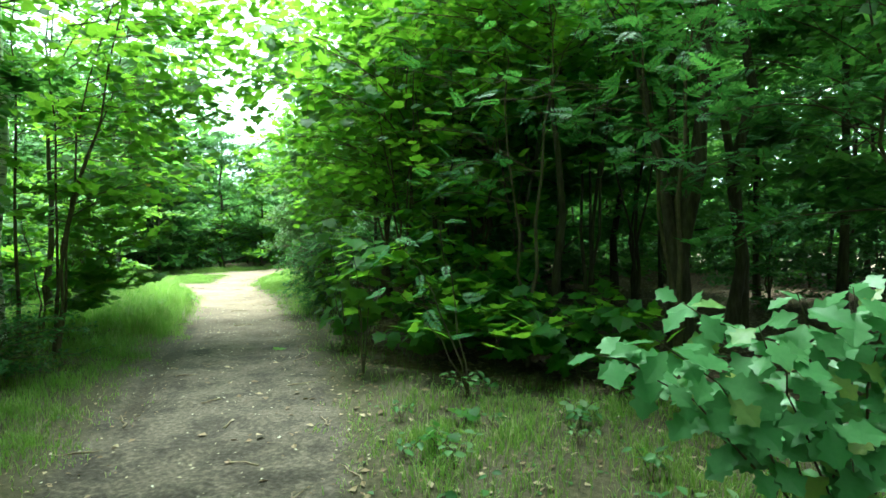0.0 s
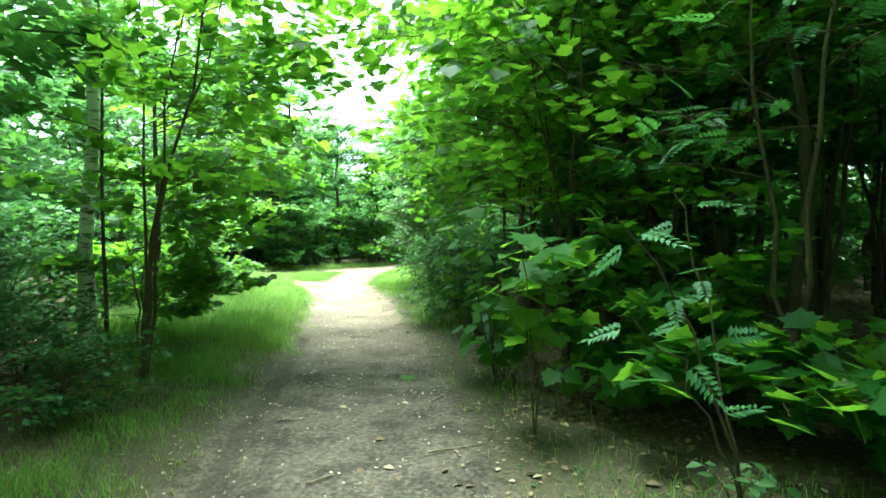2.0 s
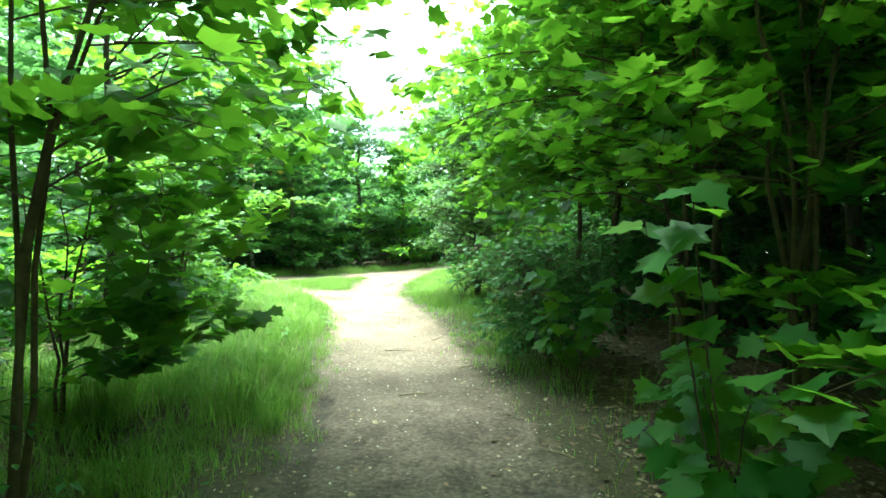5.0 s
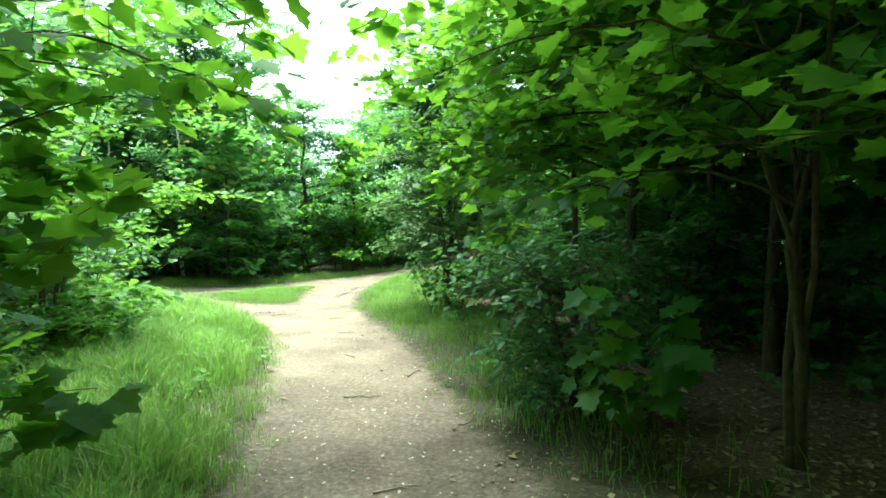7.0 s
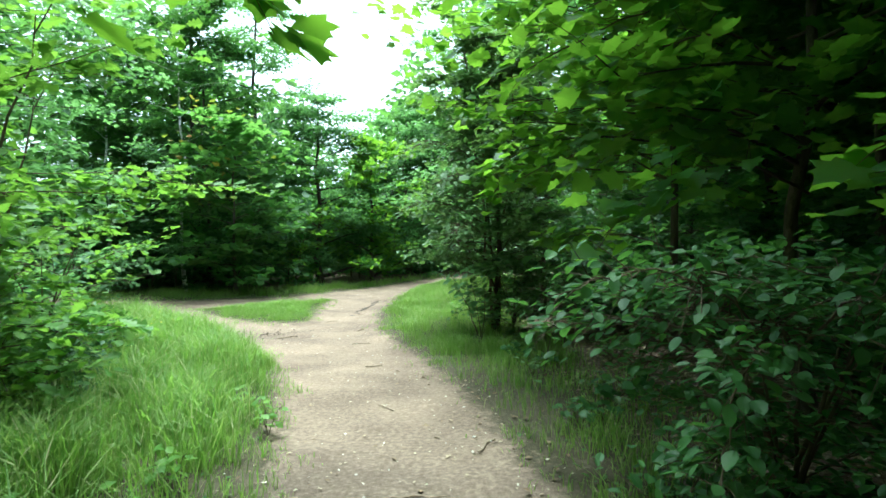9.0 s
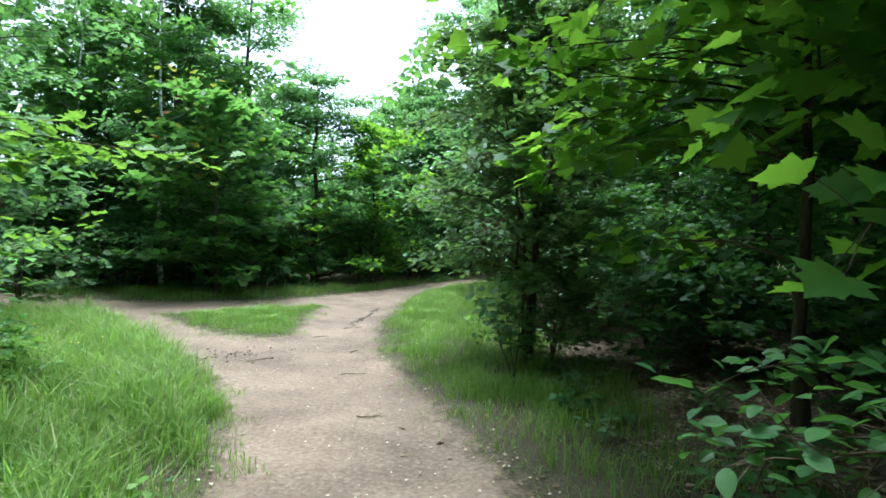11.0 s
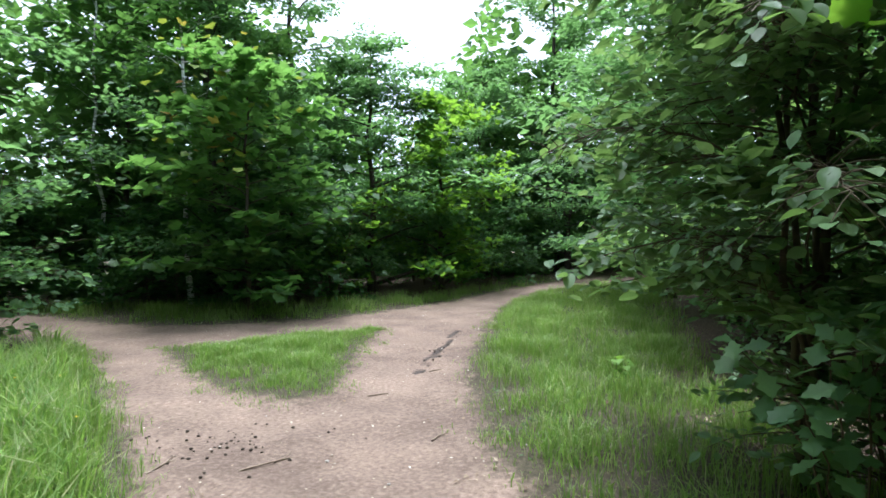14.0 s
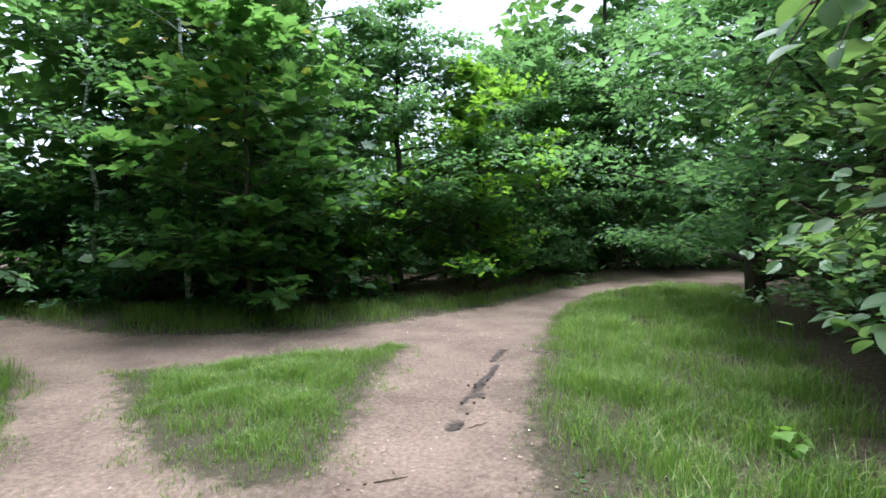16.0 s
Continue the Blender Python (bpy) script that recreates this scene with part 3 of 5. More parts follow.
def verge(x, y, d):
    """Thick beside the paths, thin on the trodden edge and under the trees; taller in tufts."""
    tuft = np.clip(0.5 + 0.5 * wave(x, y, 0.8, 11), 0, 1)
    patch = np.clip(0.6 + 0.5 * wave(x, y, 2.2, 12), 0, 1)
    edge = np.clip((-d + 0.16 * wave(x, y, 0.5, 13) + 0.14) / 0.6, 0, 1) ** 1.15
    shade = 1 - np.clip((woods_amount(x, y) - 0.55) / 0.4, 0, 1)
    sunny = np.clip((y - 5.0) / 3.0, 0.65, 1)
    right = x > np.interp(y, [0, 5.5, 9.5, 14, 17.6, 22], [-1, -2.2, -3.6, -5.3, -7, -8])
    thin = np.where(right, np.interp(y, [4.4, 5.6, 10.0, 11.5, 15.0, 16.0], [1, 0.16, 0.16, 0.42, 0.5, 1]), 1.0)
    return thin * edge * shade * (0.12 + 0.88 * patch) * (0.25 + 0.75 * tuft), np.clip(edge * (0.25 + 0.75 * tuft) * sunny * np.clip(-d / 0.9 + 0.3, 0.2, 1), 0, 1)


def meadow(x, y, d):
    """Like the verge, but tall right up to the path's edge, with ragged tufts."""
    chance, tall = verge(x, y, d)
    rise = np.clip((-d + 0.12 * wave(x, y, 0.4, 17)) / 0.45, 0, 1)
    tuft = np.clip(0.55 + 0.5 * wave(x, y, 0.6, 18), 0.1, 1)
    left = x < np.interp(y, [7, 9.5, 14, 17.6, 18, 19, 22], [-2.6, -3.6, -5.3, -7.4, -9.6, -11, -12])
    return np.where(left, np.clip(chance * 1.15, 0, 1), 0), np.maximum(tall, rise * tuft)


grass("meadow_grass", "tall lush green grass beside the path", (-13, -3.5, 8.3, 21.5), 320000, 0.08, 0.56, 1, meadow)
grass("island_grass", "short green grass island where the paths fork", (-11.6, -7.7, 18.0, 22.9), 120000, 0.05, 0.2, 2, verge)
grass("verge_grass", "green grass verge below the bushes", (-7.6, -1.0, 7, 31), 360000, 0.06, 0.3, 3, verge)
grass("shaded_grass", "untidy shaded grass beside the path's start", (-5.2, 4.2, -0.5, 8.6), 210000, 0.05, 0.22, 4, verge)
grass("far_verge_grass", "green grass strip along the crossing path", (-22, -6, 21, 36), 190000, 0.08, 0.34, 5, verge)

# ---- the woods around: tall thin trees, edge trees and undergrowth ----
tall_a = tree("woodland_tree", "tall thin dark-barked tree with a high leafy crown", (8.0, 14.0, 0), 11.0, 0.075, BARK, WOODS, "diamond", 5000, 0.23, 0.2, 2.6, 101, twigs=False)
tall_b = tree("woodland_tree", "tall thin dark-barked tree with a high leafy crown", (7.5, 18.5, 0), 9.5, 0.06, BARK, WOODS, "diamond", 4600, 0.22, 0.16, 2.4, 102, stems=2, splay=0.1, twigs=False)
tall_c = tree("woodland_tree", "tall thin dark-barked tree with a high leafy crown", (10.5, 10.0, 0), 12.0, 0.09, BARK, WOODS, "diamond", 5000, 0.24, 0.24, 2.9, 103, twigs=False)
edge_a = tree("edge_tree", "broad green tree leafy down to the ground", (-17.5, 26.0, 0), 9.0, 0.09, BARK, WOODS, "diamond", 6800, 0.24, 0.02, 2.6, 104, limbs=34, top=0.1, twigs=False)
edge_b = tree("edge_tree", "broad green tree leafy down to the ground", (-20.0, 28.5, 0), 8.0, 0.08, BARK, OAK, "diamond", 6800, 0.23, 0.02, 2.4, 105, stems=2, splay=0.1, limbs=34, top=0.1, twigs=False)
under_a = tree("undergrowth_shrub", "low dark green woodland shrub", (-14.8, 24.6, 0), 2.4, 0.02, TWIG, BUSH, "diamond", 1700, 0.16, 0.03, 1.2, 106, stems=4, splay=0.2, limbs=24, top=0.1, category="shrub", twigs=False)
rng = np.random.RandomState(7)
taken = [(8.0, 14.0), (7.5, 18.5), (10.5, 10.0), (3.2, 7.4), (4.5, 8.5), (2.6, 9.7), (0.4, 15.9), (1.9, 17.6), (-17.5, 26.0), (-20.0, 28.5)]


def plant(proto, zone, gap, tries, allowed):
    """Scatter copies of a tree over a stretch of the plan, keeping a gap."""
    for _ in range(tries):
        px, py = rng.uniform(zone[0], zone[1]), rng.uniform(zone[2], zone[3])
        pick, turn, s = proto[rng.randint(len(proto))], rng.uniform(0, 360), rng.uniform(0.82, 1.15)
        if not allowed(px, py) or any((px - qx) ** 2 + (py - qy) ** 2 < gap * gap for qx, qy in taken):
            continue
        taken.append((px, py))
        copy_thing(pick, Matrix.Translation(lie(px, py)) @ Euler((rng.normal(0, 0.03), rng.normal(0, 0.03), radians(turn))).to_matrix().to_4x4() @ Matrix.Scale(s, 4))


def off_path(px, py):
    return -float(on_path(np.array([px]), np.array([py]))[0])


def right_woods(px, py):
    return px > float(grass_edge_right(py)) + (3.4 if py > 5 else 1.6) and off_path(px, py) > 2.2


def left_woods(px, py):
    return px < float(grass_edge_left(py)) - (1.8 if py < 7 else 4.2) and off_path(px, py) > 1.8


def back_woods(px, py):
    return py > float(np.interp(px, [-30, -16, -12, -9, -7, -3, 10], [27.5, 25.5, 26, 29, 35.5, 39, 44])) and off_path(px, py) > 1.8 and not -3.6 - 0.5 * (py - 8) < px < -3.2 - 0.24 * (py - 8)


# extra trees to deepen the shade; those beside the start are added out of view
for px, py, s, proto in ((5.4, 3.4, 1.0, tall_a), (6.2, 7.0, 1.05, tall_b), (4.8, 11.0, 0.9, tall_b), (4.2, 13.4, 1.0, tall_c), (1.1, 12.7, 0.9, tall_c), (2.3, 11.2, 0.95, tall_a), (-5.9, 5.0, 0.95, tall_a), (0.9, 14.2, 0.8, tall_b)):
    taken.append((px, py))
    copy_thing(proto, Matrix.Translation(lie(px, py)) @ pose(0, 0, 0, 0, 0, px * 71) @ Matrix.Scale(s, 4))
for px, py in ((-19.3, 22.2), (-19.7, 23.4), (-19.9, 21.2), (-18.4, 24.4), (-19.2, 25.2), (2.9, 37.7), (3.1, 36.6)):
    copy_thing(under_a, Matrix.Translation(lie(px, py)) @ pose(0, 0, 0, 0, 0, px * 53) @ Matrix.Scale(1.1, 4))
# dense edge trees behind the bushes on the shady side
for px, py, s in ((2.2, 15.0, 0.95), (0.4, 18.4, 0.85), (0.0, 21.6, 0.85), (3.6, 16.8, 1.1), (-0.6, 25.0, 1.0), (-1.2, 29.0, 1.2), (2.4, 21.0, 0.75), (-0.2, 33.0, 1.2), (-20.6, 21.6, 0.9), (-20.9, 23.6, 0.9), (3.6, 38.4, 1.0), (4.2, 36.4, 1.0)):
    taken.append((px, py))
    copy_thing(edge_a if s < 1.12 else edge_b, Matrix.Translation(lie(px, py)) @ pose(0, 0, 0, 0, 0, px * 97) @ Matrix.Scale(s, 4))
plant([tall_a, tall_b, tall_c], (0, 14, -6, 28), 2.2, 330, right_woods)
plant([tall_a, tall_b, edge_b], (-19, -4, -6, 20), 2.5, 220, left_woods)
plant([edge_a, edge_b], (-22, 4, 24, 40), 2.6, 190, back_woods)
plant([tall_a, tall_c], (-4, 4, -11, -5), 2.6, 20, lambda px, py: abs(px + 0.7) > 1.6)
plant([under_a], (-17, -5, 0, 20), 1.3, 60, lambda px, py: left_woods(px + 2.4, py))
plant([under_a], (3, 14, 4, 27), 1.5, 110, right_woods)
plant([under_a], (-17, -4, 23, 33), 1.2, 40, lambda px, py: py > float(np.interp(px, [-30, -16, -12, -9, -7, -3], [26, 24.4, 24.8, 28.4, 33, 37])) and off_path(px, py) > 1.0)


def far_woods():
    r = np.random.RandomState(9)
    n = 85000
    a = r.uniform(0, 2 * np.pi, n)
    rad = r.uniform(0.92, 1.25, n) + 0.06 * np.sin(a * 9)
    top = 11 + 1.4 * np.sin(a * 23 + 1) + 1.0 * np.sin(a * 41) - 4.8 * np.exp(-((a - 2.1) / 0.16) ** 2)
    pts = np.stack([-3.5 + 19 * rad * np.cos(a), 13 + 26 * rad * np.sin(a), top * r.uniform(0, 1, n) ** 1.2], 1)
    pts = pts[on_path(pts[:, 0], pts[:, 1]) < -1.2]
    v, f = leaf_arrays("diamond", pts, r.uniform(0.32, 0.65, len(pts)), r, 0.9)
    return tagged(mesh_object("far_woods", v, f, WOODS), "dense green foliage of the woods further off", "woods", kind="stuff")


far_woods()


def backdrop():
    """A dark wood's edge all around, past sixty metres."""
    k = 240
    a = np.arange(k) / k * 2 * np.pi
    r = np.random.RandomState(3)
    top = 8.0 + 1.2 * np.sin(a * 17) + r.uniform(-0.8, 0.8, k)
    low = np.stack([-3 + 64 * np.cos(a), 14 + 64 * np.sin(a), np.full(k, -0.2)], 1)
    high = np.stack([-3 + 66 * np.cos(a), 14 + 66 * np.sin(a), top], 1)
    i = np.arange(k)
    j = (i + 1) % k
    f = np.concatenate([np.stack([i, j, j + k], 1), np.stack([i, j + k, i + k], 1)])
    m = rough_material("wood_edge", [(0.3, (0.015, 0.04, 0.01)), (0.55, (0.03, 0.08, 0.02)), (0.75, (0.06, 0.13, 0.035))], 0.8, 0.9, 1.0, 3.0)
    return tagged(mesh_object("backdrop", np.concatenate([low, high]), f, m), "distant dark green edge of the woods", "backdrop", kind="structure")


backdrop()

# ---- the path's left side ----
tree("birch_tree", "slender birch with white and black bark", lie(-6.1, 7.5), 11.0, 0.085, BIRCH, WOODS, "diamond", 6300, 0.083, 0.30, 1.7, 11)
tree("maple_sapling", "young maple with several thin leaning stems", lie(-4.9, 6.9), 6.0, 0.024, TWIG, MAPLE, "maple_far", 1300, 0.15, 0.28, 1.5, 12, stems=4, splay=0.13, lean=(0.5, 0.3), limbs=24, aim=(0.7, 0.6))
tree("maple_sapling", "thin upright maple sapling", lie(-5.5, 7.1), 5.5, 0.025, TWIG, MAPLE, "maple_far", 600, 0.14, 0.35, 1.2, 13, limbs=12)
tree("maple_bush", "bushy maple with low hanging green leaves", lie(-6.0, 8.2), 2.2, 0.02, TWIG, MAPLE, "maple", 1200, 0.15, 0.1, 1.1, 14, stems=3, splay=0.15, limbs=15, aim=(0.8, 0.3))
hanging = tree("maple_tree", "maple with branches hanging over the path", lie(-6.9, 9.7), 5.6, 0.06, BARK, MAPLE, "maple", 650, 0.16, 0.46, 2.0, 15, limbs=20, aim=(1, 0.05), droop=-0.2)
tree("maple_tree", "maple with a wide light green crown", lie(-6.6, 4.2), 9.0, 0.10, BARK, MAPLE, "maple_far", 2000, 0.16, 0.32, 3.0, 16, limbs=24, aim=(1, 0.3))
tree("maple_tree", "maple with a wide light green crown", lie(-4.2, -1.5), 9.5, 0.10, BARK, MAPLE, "diamond", 7000, 0.23, 0.4, 3.4, 18, limbs=22, aim=(1, 0.3))
tree("oak_bush", "bright green oak bush beside the grass", lie(-8.2, 12.3), 3.4, 0.03, TWIG, BRIGHT_OAK, "oak", 4200, 0.13, 0.04, 1.35, 19, stems=5, splay=0.2, limbs=30, category="bush")
tree("oak_bush", "bright green oak bush beside the grass", lie(-9.4, 14.2), 1.7, 0.02, TWIG, BRIGHT_OAK, "oak", 1100, 0.11, 0.06, 0.9, 20, stems=4, splay=0.25, limbs=20, category="bush")
tree("bramble_bush", "low tangled green bramble bush", lie(-8.3, 11.2), 0.9, 0.012, TWIG, BUSH, "oval", 1000, 0.08, 0.06, 0.7, 21, stems=6, splay=0.4, limbs=24, category="bush")
tree("bramble_bush", "low tangled green bramble bush", lie(-8.6, 13.3), 0.8, 0.012, TWIG, BUSH, "oval", 900, 0.08, 0.06, 0.7, 22, stems=6, splay=0.4, limbs=24, category="bush")
for k, (px, py, hh) in enumerate(((-7.9, 11.4, 0.75), (-8.0, 12.2, 0.95), (-8.3, 13.2, 0.7), (-8.6, 12.6, 1.1), (-9.3, 14.7, 0.75), (-10.2, 15.3, 0.8))):
    tree("bramble_bush", "low leafy bramble at the meadow's edge", lie(px, py), hh, 0.009, TWIG, BUSH if k % 3 == 2 else BRIGHT_OAK, "diamond", 1200, 0.08, 0.05, 0.62, 120 + k, stems=5, splay=0.35, limbs=20, top=0.1, category="bush", droop=-0.3, twigs=False)
tree("dark_bush", "small dark-leaved bush at the wood's edge", lie(-4.75, 5.75), 0.6, 0.014, TWIG, BUSH, "diamond", 1950, 0.063, 0.08, 0.7, 23, stems=6, splay=0.3, limbs=24, category="bush")
tree("dark_bush", "small dark-leaved bush at the wood's edge", lie(-5.5, 6.1), 0.9, 0.014, TWIG, BUSH, "diamond", 1690, 0.063, 0.08, 0.7, 24, stems=6, splay=0.3, limbs=24, category="bush")
tree("dark_bush", "dark bush under the birch", lie(-6.4, 6.6), 1.6, 0.014, TWIG, BUSH, "diamond", 2470, 0.084, 0.03, 0.95, 28, stems=6, splay=0.25, limbs=30, top=0.1, category="bush")
tree("dark_bush", "dark bush under the birch", lie(-8.0, 8.0), 1.6, 0.014, TWIG, BUSH, "diamond", 2470, 0.095, 0.03, 1.0, 29, stems=6, splay=0.25, limbs=30, top=0.1, category="bush")
tree("dark_bush", "dark bush under the maples", lie(-8.3, 10.3), 1.5, 0.014, TWIG, MAPLE, "maple_far", 1300, 0.14, 0.03, 1.0, 30, stems=6, splay=0.25, limbs=30, top=0.1, category="bush")
tree("dark_bush", "dark bush under the birch", lie(-9.6, 9.4), 2.2, 0.014, TWIG, BUSH, "diamond", 2470, 0.116, 0.03, 1.2, 41, stems=6, splay=0.25, limbs=30, top=0.1, category="bush")
tree("maple_tree", "tall maple whose crown closes over the path", lie(-3.9, 1.4), 9.5, 0.10, BARK, MAPLE, "diamond", 5500, 0.24, 0.42, 3.2, 42, limbs=26, aim=(1, 0.3))
tree("maple_tree", "tall maple whose crown closes over the path", lie(2.8, -0.9), 9.8, 0.11, BARK, MAPLE, "diamond", 5500, 0.24, 0.42, 3.2, 43, limbs=26, aim=(-0.5, 1))
tree("oak_tree", "oak with low branches at the crossing path", lie(-16.0, 19.2), 7.5, 0.11, BARK, OAK, "oak", 4500, 0.16, 0.04, 2.4, 25, limbs=26, aim=(0.8, 0.3))
tree("oak_tree", "dense green oak at the wood's edge", lie(-14.2, 16.2), 9.5, 0.11, BARK, OAK, "diamond", 9000, 0.2, 0.02, 2.6, 26, twigs=False, limbs=30, top=0.1)
tree("oak_tree", "dense green oak at the wood's edge", lie(-12.6, 11.6), 9.0, 0.10, BARK, OAK, "diamond", 9000, 0.2, 0.02, 2.4, 27, twigs=False, limbs=30, top=0.1)

for n, (pts, count) in enumerate((
        (((-6.85, 9.7, 2.9), (-5.8, 9.9, 2.95), (-5.0, 10.05, 2.65), (-4.45, 10.2, 2.4)), 46),
        (((-6.85, 9.7, 3.2), (-5.9, 9.3, 3.3), (-4.8, 8.95, 3.0), (-3.9, 8.8, 2.65)), 52),
        (((-6.85, 9.7, 2.5), (-6.0, 9.0, 2.7), (-5.2, 8.2, 2.5), (-4.5, 7.75, 2.3)), 46),
        (((-6.85, 9.7, 2.1), (-6.0, 9.0, 1.9), (-5.4, 8.4, 1.5), (-4.85, 7.9, 1.05)), 46),
        (((-6.85, 9.7, 3.6), (-5.8, 10.2, 3.7), (-5.0, 10.3, 3.3), (-4.6, 10.5, 2.95)), 44),
        (((-6.85, 9.7, 4.2), (-5.9, 9.4, 4.8), (-4.8, 9.2, 5.0), (-3.7, 9.0, 4.8)), 54),
        (((-6.85, 9.7, 4.0), (-6.2, 10.6, 4.5), (-5.6, 11.4, 4.9), (-5.1, 12.2, 4.9)), 50),
        (((-6.85, 9.7, 3.8), (-5.6, 9.5, 4.3), (-4.4, 9.2, 4.2), (-3.2, 9.0, 3.9)), 60),
        (((-6.85, 9.7, 3.4), (-5.5, 9.0, 3.9), (-4.3, 8.3, 3.9), (-3.3, 7.9, 3.7)), 56),
        (((-6.85, 9.7, 4.4), (-5.8, 9.0, 5.1), (-4.8, 8.4, 5.2), (-3.9, 8.0, 4.9)), 50))):
    bough(hanging, pts, MAPLE, "maple_fine", 0.19, count if n < 5 else int(count * 1.5), 400 + n, 0.5 if n < 5 else 0.75, deep=0.12 if n < 5 else 0.3)
low_oak = tree("oak_bush", "young oak reaching low over the crossing path", lie(-13.6, 19.4), 2.6, 0.03, TWIG, OAK, "oak", 1500, 0.13, 0.1, 1.2, 44, stems=3, splay=0.15, limbs=21, category="bush")
for n, pts in enumerate((((-13.55, 19.4, 0.9), (-13.1, 19.7, 1.15), (-12.65, 19.9, 1.15), (-12.25, 20.0, 1.0)), ((-13.55, 19.4, 0.6), (-13.1, 19.5, 0.8), (-12.75, 19.6, 0.8), (-12.45, 19.7, 0.65)))):
    bough(low_oak, pts, OAK, "oak_fine", 0.13, 40, 410 + n, 0.32, 0.009)

# ---- beyond the crossing path ----
young = tree("young_maple", "young maple with bright yellow-green shoots", lie(-12.2, 23.7), 5.4, 0.055, BARK, WOODS, "maple", 2600, 0.22, 0.05, 1.9, 31, limbs=34, top=0.12, flat=0.2)
r31 = np.random.RandomState(31)
shoots = np.stack([r31.normal(-0.1, 0.65, 120), r31.normal(-0.7, 0.45, 120), r31.uniform(2.6, 5.7, 120)], 1)
mesh_object("young_leaves", *leaf_arrays("maple", shoots, r31.uniform(0.1, 0.2, 120), r31, 0.4), YOUNG, young, label="yellow and reddish young leaves")
tree("oak_tree", "dense green oak behind the crossing path", lie(-15.2, 26.5), 11.5, 0.13, BARK, OAK, "diamond", 19250, 0.145, 0.02, 2.9, 32, twigs=False, limbs=32, top=0.1)
tree("oak_tree", "dense green oak behind the crossing path", lie(-11.5, 28.7), 7.0, 0.12, BARK, OAK, "diamond", 19250, 0.145, 0.02, 2.6, 33, twigs=False, limbs=32, top=0.1)
tree("oak_tree", "dense green oak behind the crossing path", lie(-14.3, 29.0), 12.5, 0.13, BARK, OAK, "diamond", 15750, 0.145, 0.02, 2.8, 34, twigs=False, limbs=28, top=0.1)
tree("maple_tree", "leafy maple in the bend of the path", lie(-9.6, 29.2), 5.6, 0.08, BARK, MAPLE, "maple_far", 4200, 0.17, 0.03, 2.1, 35, limbs=26, top=0.1)
tree("oak_tree", "green oak in the bend of the path", lie(-9.2, 33.5), 7.6, 0.11, BARK, OAK, "diamond", 15750, 0.145, 0.02, 2.6, 36, twigs=False, limbs=28, top=0.1)
tree("oak_tree", "tall dense oak beside the far path", lie(-3.6, 28.0), 12.5, 0.15, BARK, OAK, "diamond", 19250, 0.145, 0.02, 3.0, 37, twigs=False, limbs=32, top=0.1)
tree("oak_tree", "tall dense oak beside the far path", lie(-3.2, 23.8), 9.0, 0.12, BARK, OAK, "diamond", 16625, 0.145, 0.02, 2.7, 38, twigs=False, limbs=30, top=0.1)
tree("oak_tree", "green oak where the far path bends away", lie(-6.9, 37.6), 14.0, 0.16, BARK, OAK, "diamond", 17000, 0.18, 0.02, 3.1, 39, twigs=False, limbs=28, top=0.1)
tree("maple_bush", "low maple bush behind the crossing path", lie(-11.6, 26.6), 2.6, 0.03, TWIG, MAPLE, "maple_far", 700, 0.16, 0.08, 1.3, 40, stems=3, splay=0.2, limbs=18, category="bush")

for px, py, hh, sd in ((-14.7, 25.0, 10.5, 45), (-17.6, 25.2, 10.0, 46)):
    tree("birch_tree", "slim birch with an airy crown behind the crossing path", lie(px, py), hh, 0.06, BIRCH, WOODS, "diamond", 2600, 0.1, 0.45, 1.5, sd, limbs=18)

# ---- the path's right side ----
sallow = tree("sallow_bush", "big grey-green sallow bush beside the grass", lie(-4.2, 17.5), 5.6, 0.032, TWIG, HAZEL, "oval_fine", 17000, 0.1, 0.19, 1.08, 51, stems=6, splay=0.11, limbs=90, top=0.1, category="bush", droop=-0.22)
tree("sallow_bush", "big grey-green sallow bush beside the grass", lie(-3.3, 21.2), 5.4, 0.05, TWIG, HAZEL, "oval", 8000, 0.105, 0.03, 1.7, 52, stems=5, splay=0.13, limbs=55, top=0.1, category="bush", droop=-0.2)
verge_maple = tree("maple_tree", "maple leaning over the grass verge", lie(-1.3, 13.6), 7.0, 0.07, BARK, MAPLE, "maple", 2300, 0.17, 0.3, 1.9, 53, limbs=26, aim=(-1, 0.1), droop=-0.18)
bright_maple = tree("maple_tree", "maple leaning over the grass verge", lie(-1.9, 15.5), 5.6, 0.06, BARK, MAPLE, "maple", 1300, 0.17, 0.36, 1.9, 54, limbs=26, aim=(-1, -0.1), droop=-0.18)
elm = tree("elm_bush", "drooping small-leaved elm bush", lie(-2.35, 11.55), 1.6, 0.018, TWIG, BUSH, "oval", 5200, 0.075, 0.1, 0.95, 55, stems=7, splay=0.35, limbs=35, category="bush", droop=-0.35)
near_maple = tree("maple_sapling", "dense maple sapling with thin dark stems", lie(-0.6, 8.8), 5.2, 0.03, TWIG, MAPLE, "maple", 950, 0.17, 0.33, 1.25, 56, stems=5, splay=0.12, limbs=44, top=0.1)
stem_maple = tree("maple_sapling", "dense maple sapling with thin dark stems", lie(-1.1, 10.3), 5.6, 0.032, TWIG, MAPLE, "maple", 1300, 0.17, 0.33, 1.3, 57, stems=4, splay=0.12, limbs=44, top=0.1)
tree("maple_sapling", "dense maple sapling with thin dark stems", lie(0.6, 9.3), 4.4, 0.028, TWIG, MAPLE, "maple", 800, 0.18, 0.38, 1.3, 58, stems=3, splay=0.14, limbs=39, top=0.1)
